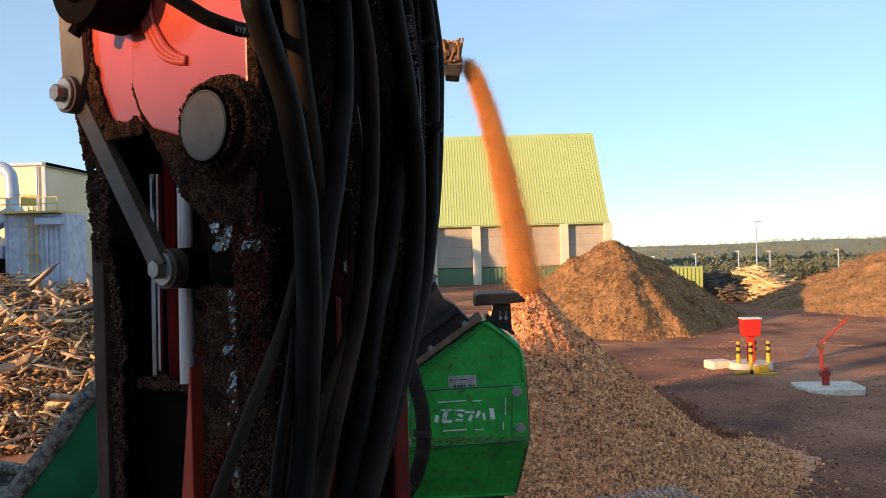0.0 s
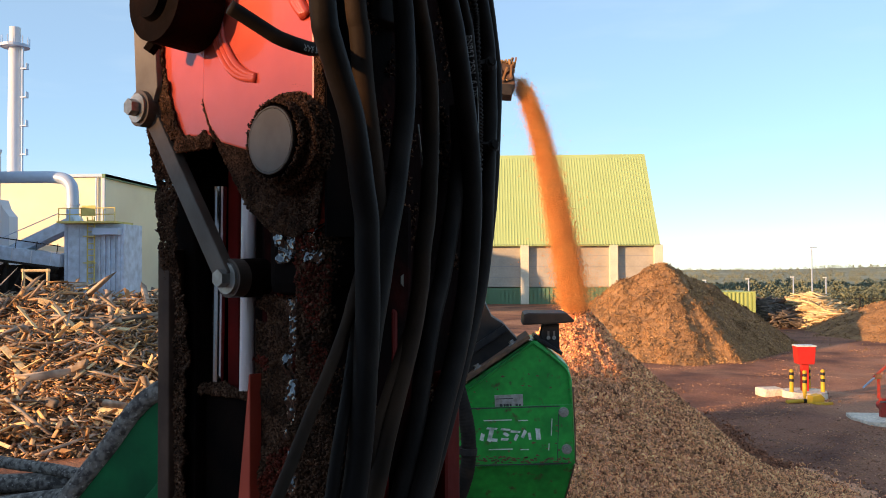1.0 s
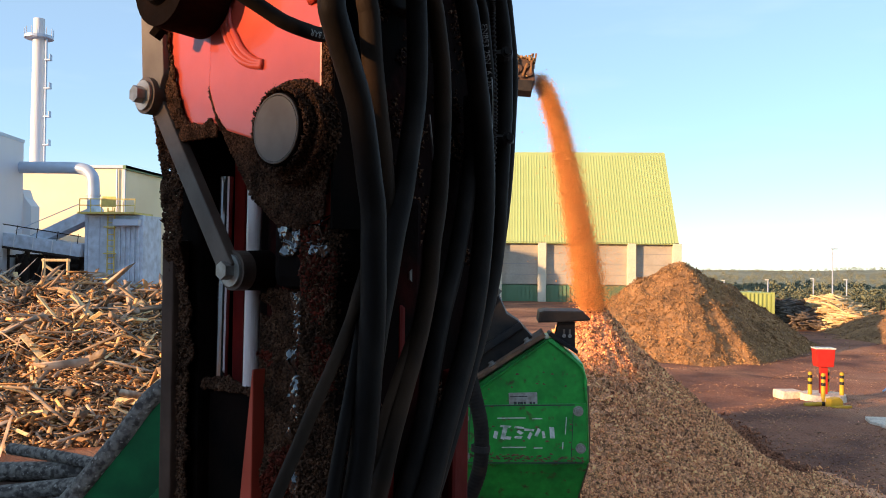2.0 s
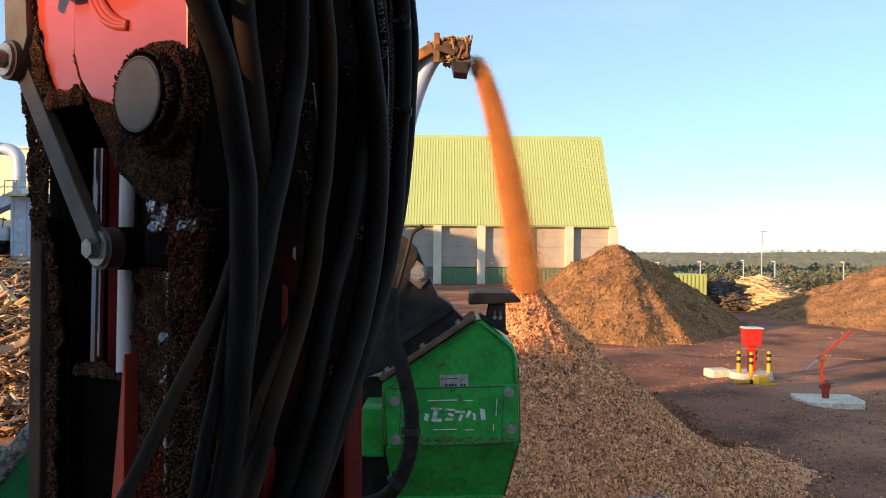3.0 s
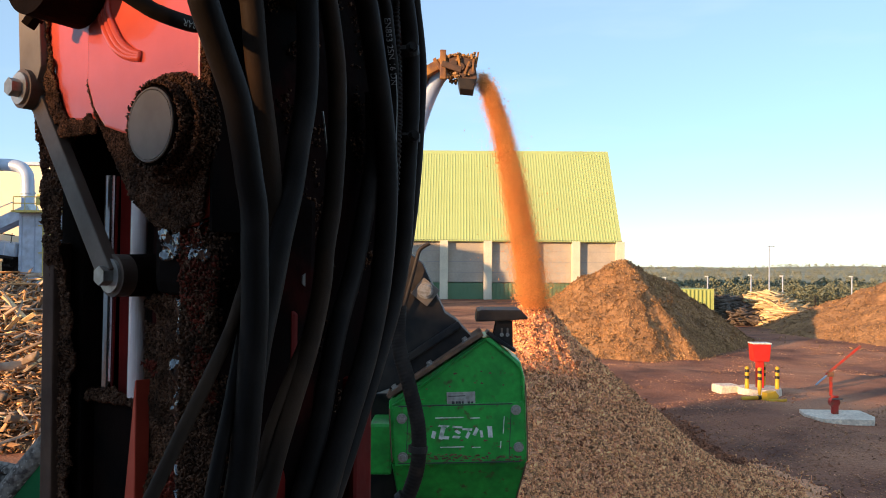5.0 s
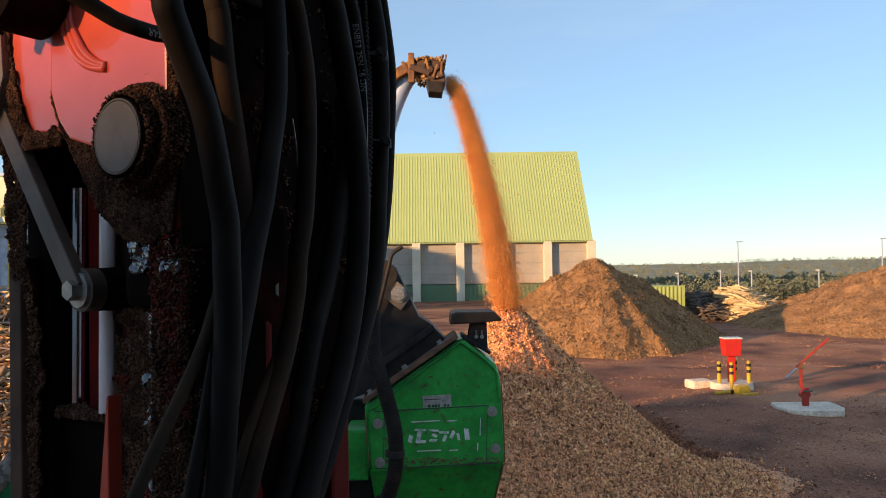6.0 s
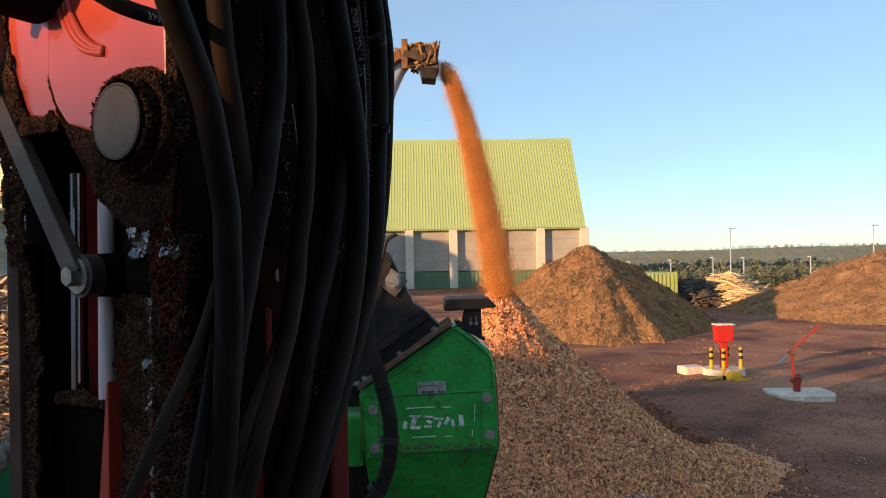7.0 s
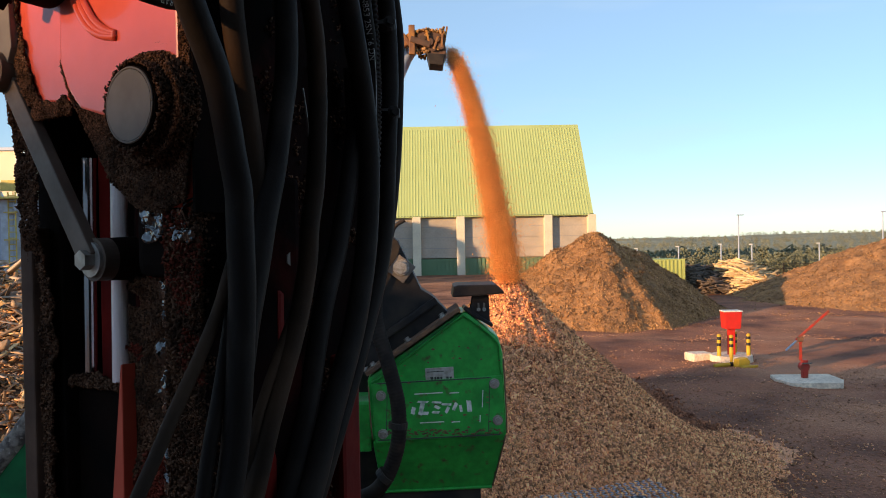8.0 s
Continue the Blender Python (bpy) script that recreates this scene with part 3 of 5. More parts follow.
def pallet_crate(x, y, z):
    crate = thing("timber_frame", "pale broken timber frame sticking out of the scrap heap", "timber", pose(x, y, z, 0, 0, 12))
    for p, q in [((-0.42, 0, 0), (-0.42, 0, 2.0)), ((0.42, 0, 0), (0.42, 0, 2.0)), ((-0.5, 0, 1.93), (0.5, 0, 1.93)), ((-0.42, 0.03, 1.75), (0.42, 0.03, 1.2)), ((0.1, -0.03, 1.6), (-0.3, -0.03, 1.2))]:
        part("slat", rod(B(), p, q, 0.055, seg=6), M_PLANK, crate)


# ---------------------------------------------------------------- scrap timber heap


def scrap_heap():
    cx, cy, rad, high = -15.5, 24.5, 9.0, 3.15

    def top(x, y):
        u, v = (x - cx) / 1.25, (y - cy) / 0.9
        r = math.hypot(max(0.0, abs(u) - 2.0), v) / rad
        return max(-0.3, high * (1 - r ** 1.3) + 0.5 * relief(x, y, 2.2, 8.0) * max(0.0, 1.2 - r))

    heap_ob = part("scrap_timber_heap", sheet("scrap_timber_heap", np.arange(-30, 0, 0.25), np.arange(13, 36, 0.25), top), M_SCRAPBED)
    tagged(heap_ob, "big heap of splintered scrap timber, planks and branches", "wood heap", kind="stuff")
    r = np.random.default_rng(11)

    def scatter(count, long_, wide, thick, mat, y_hi, lift, flat=0.45):
        pts = []
        while len(pts) < count:
            x, y = r.uniform(-28, -2), r.uniform(13.5, y_hi)
            z = top(x, y)
            if z > 0.0:
                pts.append((x, y, z + r.uniform(0, lift)))
        pts = np.array(pts)
        n = len(pts)
        halves = np.stack([r.uniform(*long_, n), r.uniform(*wide, n), r.uniform(*thick, n)], 1)
        part("loose_pieces", many("loose_pieces", pts, halves, turns(n, r, flat), 0.3, r), mat, heap_ob)

    scatter(26000, (0.02, 0.09), (0.010, 0.035), (0.004, 0.012), M_SCRAP, 25, 0.12)
    scatter(9000, (0.06, 0.22), (0.010, 0.045), (0.005, 0.015), M_SCRAPGREY, 27, 0.16)
    scatter(1500, (0.15, 0.50), (0.012, 0.06), (0.006, 0.02), M_SCRAP, 26, 0.25)
    scatter(1100, (0.25, 0.95), (0.010, 0.045), (0.008, 0.03), M_SCRAPGREY, 32, 0.35)
    scatter(110, (0.5, 1.5), (0.04, 0.09), (0.04, 0.08), M_SCRAPGREY, 32, 0.35, 0.3)
    for k in range(110):
        x, y = r.uniform(-16, -6.5), r.uniform(16, 23.5)
        z = top(x, y)
        if z < 0.2:
            continue
        plank = part("plank", box(B(), (0, 0, 0), (r.uniform(0.4, 1.7), r.uniform(0.04, 0.17), r.uniform(0.015, 0.035)), bevel=0.006), M_PLANK,
                     m=pose(x, y, z + 0.17, r.normal(0, 28), r.normal(0, 22), r.uniform(0, 180)))
        tagged(plank, "pale split plank lying on the scrap heap", "plank", "planks on the scrap heap")
    for p, q, w in [((-11.75, 21.85, 1.75), (-10.03, 21.87, 1.82), 0.17), ((-12.1, 21.7, 1.6), (-11.5, 21.6, 0.75), 0.5), ((-11.09, 21.85, 1.54), (-11.45, 21.84, 0.88), 0.11),
                    ((-10.07, 21.87, 1.40), (-10.37, 21.85, 0.41), 0.13), ((-10.16, 21.8, 0.87), (-9.72, 21.8, 0.53), 0.13), ((-11.56, 21.8, 3.0), (-10.56, 21.6, 2.09), 0.16),
                    ((-13.9, 26.1, 3.4), (-11.95, 24.25, 2.13), 0.26), ((-13.5, 26.2, 3.35), (-12.1, 24.6, 2.2), 0.15), ((-15.7, 26.0, 3.5), (-15.2, 25.6, 2.2), 0.14)]:
        p, q = Vector(p), Vector(q)
        board = part("board", box(B(), (0, 0, 0), (w, 0.05, (q - p).length), bevel=0.01), M_PLANK, m=Matrix.Translation((p + q) / 2) @ (q - p).to_track_quat("Z", "Y").to_matrix().to_4x4())
        tagged(board, "long pale broken board leaning on the scrap heap", "plank", "planks on the scrap heap")
    pallet_crate(-16.6, 30.1, 1.95)


scrap_heap()

# ---------------------------------------------------------------- yard on the far side


def yard():
    crate = thing("shipping_container", "lime green ribbed steel container standing behind the bark", "container", pose(16.2, 53, 0))
    part("body", box(B(), (-3.0, 1.2, 1.22), (6.0, 2.4, 2.26)), M_CONTAINER, crate)
    me = mesh_of("rib", box(B(), (0, 0, 1.22), (0.12, 0.06, 2.12), bevel=0.02))
    for k in range(24):
        part("rib", me, M_CONTAINER, crate, m=pose(-0.2 - 0.25 * k, -0.02, 0))
    part("post", box(B(), (0.0, 0.0, 1.18), (0.16, 0.16, 2.36)), M_CONTAINER, crate)
    part("skid", box(B(), (-3.0, 1.2, 0.05), (6.0, 2.3, 0.1)), M_BLACK, crate)
    r = np.random.default_rng(21)

    def stack(x0, x1, y0, y1, high, n, rad, mat, name, label, lean):
        pts, hv, rt = [], [], []
        for _ in range(n):
            u = r.random()
            x, y = x0 + (x1 - x0) * u, r.uniform(y0, y1)
            edge = min(1.0, 4 * u + 0.5) * min(1.0, 1.9 - 1.6 * u)
            pts.append((x, y, r.random() * high * edge * (1 - abs((y - y0) / (y1 - y0) - 0.6)) + rad))
            hv.append((r.uniform(0.5, 1.1), rad * r.uniform(0.6, 1.2), rad * r.uniform(0.6, 1.2)))
        rot = turns(n, r, 0.12)
        yaw = np.radians(lean + r.normal(0, 22, n))
        c, s, z, o = np.cos(yaw), np.sin(yaw), np.zeros(n), np.ones(n)
        tilt = r.normal(0, 0.16, n)
        rot = np.stack([c, -s, z, s, c, z, z, z, o], 1).reshape(n, 3, 3) @ np.stack([np.cos(tilt), z, np.sin(tilt), z, o, z, -np.sin(tilt), z, np.cos(tilt)], 1).reshape(n, 3, 3)
        pile = part(name, many(name, np.array(pts), np.array(hv), rot, 0.1, r), mat)
        tagged(pile, label, "log pile", kind="stuff")

    stack(17.4, 20.3, 54, 60, 1.75, 1500, 0.05, M_LOGDARK, "log_pile", "dark stack of weathered logs and rails", 20)
    stack(20.0, 23.2, 53.5, 60, 2.1, 1700, 0.045, M_LOGPALE, "sawn_timber_pile", "pale yellow stack of fresh sawn timber", 12)
    for k, (x, y, h, arm) in enumerate([(27.9, 75, 5.5, 0.5), (40.9, 75, 5.6, 0.5)]):
        lamp = thing("street_lamp", "slim grey lamp post with a small flat head", "lamp post", pose(x, y, 0), "lamp posts")
        part("pole", rod(B(), (0, 0, 0), (0, 0, h), 0.07, 0.045, 10), M_ALU, lamp)
        part("head", box(B(), (arm / 2 - 0.1, 0, h), (arm + 0.1, 0.2, 0.09), bevel=0.03), M_ALU, lamp)
    for k, (x, y, h) in enumerate([(18.3, 73, 2.7), (21.9, 73, 2.8), (25.6, 73, 2.95), (28.3, 73, 2.9), (34.2, 73, 2.9)]):
        post = thing("floodlight_post", "short grey post with a small white floodlight", "post", pose(x, y, 0), "yard posts")
        part("pole", rod(B(), (0, 0, 0), (0, 0, h), 0.05, seg=10), M_ALU, post)
        part("head", box(B(), (-0.1, 0, h), (0.30, 0.14, 0.10), bevel=0.02), M_WHITE, post)
    fence = thing("yard_fence", "dark wire fence along the end of the yard", "fence", pose(0, 74, 0))
    for k in range(14):
        part("post", box(B(), (18.5 + 2.6 * k, 0, 0.6), (0.08, 0.08, 1.2)), M_BLACK, fence)
    for z in (0.35, 0.7, 1.1):
        part("wire", box(B(), (35, 0, z), (34, 0.03, 0.04)), M_BLACK, fence)


yard()


def woods():
    """Bushes and trees at the end of the yard and up the far hillside."""
    def hill(x, y):
        u = (y - 166) / 250
        rise = max(0.0, min(1.0, u)) if u < 1 else max(0.3, 2 - u)
        return ground_height(x, min(y, 166)) - 0.4 + rise * (1.2 + 3.2 * max(0.0, min(1.0, (x - 60) / 150)) + 1.6 * relief(x, y, 60, 3.0))

    land = part("hillside", sheet("hillside", np.arange(30, 620, 10.0), np.arange(166, 760, 12.0), hill), M_HILL)
    tagged(land, "low wooded hillside paled for haze on the horizon", "hill", kind="structure")
    r = np.random.default_rng(31)

    def grove(name, label, n, y, x, tall, clumps, mat):
        pts, hv = [], []
        for i in range(n):
            base = ground_height(x[i], y[i]) if y[i] < 166 else hill(x[i], y[i])
            for _ in range(clumps):
                a, b, h = r.uniform(0, 2 * np.pi), r.random() ** 0.5, r.random()
                spread = tall[i] * (0.62 - 0.50 * h * h)
                pts.append((x[i] + spread * b * math.cos(a), y[i] + spread * b * math.sin(a), base + h * tall[i]))
                s = tall[i] * r.uniform(0.03, 0.060)
                hv.append((s, s * r.uniform(0.6, 1), s * r.uniform(0.5, 0.9)))
        ob = part(name, many(name, np.array(pts), np.array(hv), turns(len(pts), r, 1.0), 0.5, r, True), mat)
        tagged(ob, label, "trees", kind="stuff")

    n = 2600
    y = 77 + 85 * r.random(n)
    x = y * r.uniform(0.19, 0.66, n)
    grove("tree_belt", "belt of green bushes and trees beyond the yard", n, y, x, r.uniform(0.7, 1.9, n) * (1 + 0.35 * (r.random(n) < 0.10)), 42, M_LEAF)
    n = 1500
    y = 170 + 260 * r.random(n)
    x = y * r.uniform(0.19, 0.66, n)
    grove("hillside_trees", "olive trees covering the far hillside, paled for haze", n, y, x, r.uniform(0.8, 1.7, n), 40, M_HILL)


woods()


def hydrant_station():
    st = thing("call_box", "red call box on a post standing on a round concrete base", "box", pose(9.40, 26.0, 0))
    part("base", rod(B(), (0, 0, -0.1), (0, 0, 0.22), 0.66, 0.62, 28), M_SLAB, st)
    part("post", box(B(), (0, 0, 0.65), (0.20, 0.18, 0.9), bevel=0.015), M_REDBOX, st)
    part("cabinet", prism(B(), [(-0.24, 1.07), (-0.22, 1.02), (0.22, 1.02), (0.24, 1.07), (0.275, 1.54), (-0.275, 1.54)], 0.40, pose(0, -0.20, 0), bevel=0.02), M_REDBOX, st)
    part("lid", box(B(), (0, 0, 1.565), (0.58, 0.44, 0.04), bevel=0.01), M_WHITE, st, "pale lid")
    block = part("concrete_block", box(B(), (0, 0, 0.10), (0.7, 0.6, 0.26), bevel=0.05), M_SLAB, m=pose(8.55, 26.5, 0, 0, 0, 12))
    tagged(block, "pale rough concrete block on the earth", "block")
    for k, (x, y) in enumerate([(8.93, 25.75), (9.20, 25.45), (9.66, 26.4), (9.84, 25.75)]):
        bol = thing("bollard", "yellow bollard with black bands beside the call box", "bollard", pose(x, y, 0.0, 0, 0, 0), "bollards round the call box")
        part("post", rod(B(), (0, 0, 0), (0, 0, 0.86), 0.062, 0.062, 14), M_YELLOW, bol)
        part("cap", rod(B(), (0, 0, 0.86), (0, 0, 0.89), 0.062, 0.03, 14), M_YELLOW, bol)
        for z in (0.52, 0.71):
            part("band", rod(B(), (0, 0, z), (0, 0, z + 0.09), 0.065, seg=14), M_BLACKP, bol)
    fallen = thing("fallen_bollard", "broken yellow bollard lying by the concrete base", "bollard", pose(8.85, 24.9, 0.07, 0, 88, 12))
    part("post", rod(B(), (0, 0, -0.4), (0, 0, 0.4), 0.062, seg=14), M_YELLOW, fallen)
    part("band", rod(B(), (0, 0, 0.1), (0, 0, 0.2), 0.065, seg=14), M_BLACKP, fallen)
    guard = thing("steel_guard", "bent yellow steel guard on the ground", "guard", pose(9.25, 24.75, 0, 0, 0, 20))
    part("plate", prism(B(), [(-0.2, 0), (0.2, 0), (0.24, 0.18), (0.12, 0.30), (-0.18, 0.26)], 0.22, pose(0, -0.1, 0), bevel=0.02), M_YELLOW, guard)
    part("foot", box(B(), (0.1, -0.2, 0.05), (0.6, 0.10, 0.08), bevel=0.02), M_YELLOW, guard)
    slab = thing("concrete_slab", "thin pale concrete slab lying on the earth", "slab", pose(9.92, 21.95, 0, 0, 0, -4))
    part("slab", prism(B(), [(-0.62, -0.75), (0.62, -0.75), (0.82, -0.3), (0.8, 0.65), (-0.75, 0.6), (-0.85, -0.1)], 0.15, pose(0, 0, 0.15, -90, 0, 0), bevel=0.02), M_SLAB, slab)
    gear = thing("barrier_post", "red barrier post with gearbox and raised boom on a concrete slab", "barrier", pose(9.86, 21.95, 0.15))
    part("column", box(B(), (0, 0, 0.24), (0.15, 0.14, 0.48), bevel=0.02), M_OLDRED, gear)
    part("gearbox", rod(B(), (-0.02, -0.09, 0.30), (-0.02, 0.09, 0.30), 0.12, seg=18), M_OLDRED, gear)
    part("shaft", rod(B(), (-0.12, -0.12, 0.40), (0.14, -0.12, 0.40), 0.02, seg=10), M_STEEL, gear)
    part("plate", box(B(), (-0.10, 0, 0.74), (0.07, 0.05, 0.56), bevel=0.01), M_OLDRED, gear)
    tilt = math.degrees(math.atan2(0.741, 0.88))
    part("boom", box(B(), (0, 0, 0), (1.16, 0.045, 0.06), pose(0.20, -0.03, 1.375, 0, -tilt, 0), bevel=0.01), M_OLDRED, gear)
    part("pivot", box(B(), (-0.13, -0.03, 1.02), (0.16, 0.10, 0.12), bevel=0.015), M_RUST, gear)
    part("counterweight", rod(B(), (-0.50, -0.03, 0.74), (-0.18, -0.03, 1.02), 0.025, seg=10), M_ALU, gear)


hydrant_station()

def litter():
    """Chips and clods strewn over the yard."""
    r = np.random.default_rng(61)
    n = 52000
    x = r.uniform(2.0, 24.0, n)
    y = 11 + 30 * r.random(n) ** 1.2
    dense = np.array([relief(a, b, 2.5, 9.0) for a, b in zip(x, y)]) + 1.3 * np.exp(-((x - 2.5) ** 2 + (y - 15.5) ** 2) / 45) + 0.5 * np.exp(-((x - 8.6) ** 2 + (y - 24.5) ** 2) / 5) - 0.22
    keep = dense + r.normal(0, 0.15, n) > 0
    x, y = x[keep], y[keep]
    z = np.array([ground_height(a, b) for a, b in zip(x, y)]) + 0.008
    s = r.uniform(0.008, 0.030, len(x)) * (0.8 + 0.006 * y)
    halves = np.stack([s, s * 0.45, s * 0.25], 1)
    ob = part("wood_litter", many("wood_litter", np.stack([x, y, z], 1), halves, turns(len(x), r, 0.25), 0.4, r, True), M_LITTER)
    tagged(ob, "loose wood chips and bark strewn over the earth", "litter", kind="stuff")


litter()

# ---------------------------------------------------------------- falling chips and the spout


def spout():
    ob = thing("discharge_conveyor", "dusty orange discharge conveyor with a chip caked head", "conveyor", pose(0, 14.1, 0))
    part("boom", box(B(), (0, 0, 0), (4.0, 0.6, 0.16), pose(-1.80, 0.05, 6.32, 0, -30, 0), bevel=0.02), M_ORANGE, ob)
    for k in range(5):
        part("boom_rib", box(B(), (0, 0, 0), (0.05, 0.64, 0.22), pose(-0.25 - 0.55 * k, 0.05, 7.22 - 0.32 * k, 0, -30, 0), bevel=0.01), M_ORANGE, ob)
    part("belt_chute", tube([(-0.12, 0, 7.20), (-0.30, 0, 6.95), (-0.52, 0, 6.4), (-0.70, 0, 5.6), (-0.88, 0, 4.0), (-1.05, 0, 2.0), (-1.2, 0, 0.0)], 0.13, 12), M_ALU, ob)
    part("side_frame", box(B(), (-0.16, -0.3, 7.20), (0.10, 0.08, 0.48), bevel=0.015), M_ORANGE, ob)
    part("side_frame", box(B(), (0, 0, 0), (0.34, 0.06, 0.10), pose(-0.02, -0.33, 7.16, 0, 18, 0), bevel=0.015), M_DUSTY, ob)
    part("head", prism(B(), [(-0.06, 7.34), (0.08, 7.38), (0.20, 7.33), (0.36, 7.28), (0.40, 6.98), (0.36, 6.92), (0.16, 6.95), (0.06, 7.10), (-0.10, 7.16)], 0.6, pose(0, -0.30, 0), bevel=0.02), M_DUSTY, ob, "chip caked head")
    part("deflector", prism(B(), [(0.08, 6.98), (0.12, 6.80), (0.34, 6.78), (0.38, 6.96)], 0.5, pose(0, -0.34, 0), bevel=0.015), M_BLACK, ob)
    for x, z, w in ((0.02, 7.22, 0.05), (0.13, 7.16, 0.06), (0.25, 7.20, 0.045), (0.31, 7.08, 0.05), (0.19, 7.04, 0.035)):
        part("bearing", rod(B(), (x, -0.35, z), (x, -0.29, z), w, seg=12), M_DUSTY, ob)
    for x, z, lean in ((0.10, 7.24, -12), (0.23, 7.14, 20), (0.33, 7.18, 5)):
        part("lever", box(B(), (0, 0, 0), (0.035, 0.05, 0.22), pose(x, -0.33, z, 0, lean, 0), bevel=0.006), M_ORANGE, ob)
    for x in (0.35, 0.40):
        part("bracket", box(B(), (0, 0, 0), (0.03, 0.06, 0.17), pose(x, -0.27, 7.33, 0, 10, 0), bevel=0.005), M_ORANGE, ob)
    cr = np.random.default_rng(43)
    n = 900
    p = np.stack([cr.uniform(-0.08, 0.38, n), cr.uniform(-0.33, 0.25, n), 7.0 + 0.38 * cr.random(n)], 1)
    p[:, 2] = np.where(cr.random(n) < 0.6, 7.37 - 0.22 * np.abs(p[:, 0] - 0.08), p[:, 2])
    h = cr.uniform(0.008, 0.022, (n, 3))
    tagged(part("caked_chips", many("caked_chips", p, h, turns(n, cr, 1.0), 0.4, cr), M_BARK, ob), kind="stuff")
    part("support", box(B(), (-3.4, 0.05, 2.72), (0.5, 0.6, 5.44)), M_GREEN, ob)


spout()


def stream():
    r = np.random.default_rng(41)

    def fallen(n, spread, near, far, power=0.8, drift=0.0):
        """n pieces along the arc of the fall, the spread growing downwards."""
        t = r.random(n) ** power
        a = r.normal(0, 1, (n, 2)) * spread * (0.075 + 0.055 * t)[:, None]
        clump = 0.03 * np.sin(t * 47 + 6 * r.random(n)) * t
        pts = np.stack([0.43 + 0.93 * t ** 0.62 + a[:, 0] + clump + drift * t ** 3 * r.random(n), 14.05 + a[:, 1], 7.05 - 3.75 * t + r.normal(0, 0.06, n)], 1)
        s = r.uniform(near, far, n)
        return pts, np.stack([s * 0.7, s * 0.45, s * 1.5], 1)

    chips, dust, stray = fallen(130000, 0.82, 0.002, 0.0072), fallen(60000, 1.9, 0.0009, 0.0018, 0.5, 0.5), fallen(350, 2.4, 0.003, 0.008, 0.45)
    pts, halves = (np.concatenate(k) for k in zip(chips, dust, stray))
    ob = part("falling_chips", many("falling_chips", pts, halves, turns(len(pts), r, 0.7), 0.4, r, True), M_STREAM)
    tagged(ob, "stream of orange lit wood chips falling from the conveyor", "wood chips", kind="stuff")


stream()

# ---------------------------------------------------------------- chipper


def hexhead(bm, at, axis, r, thick, washer=1.5):
    at, axis = Vector(at), Vector(axis).normalized()
    rod(bm, at, at + axis * thick * 0.25, r * washer, seg=20)
    rod(bm, at + axis * thick * 0.25, at + axis * thick, r, seg=6)
    return bm


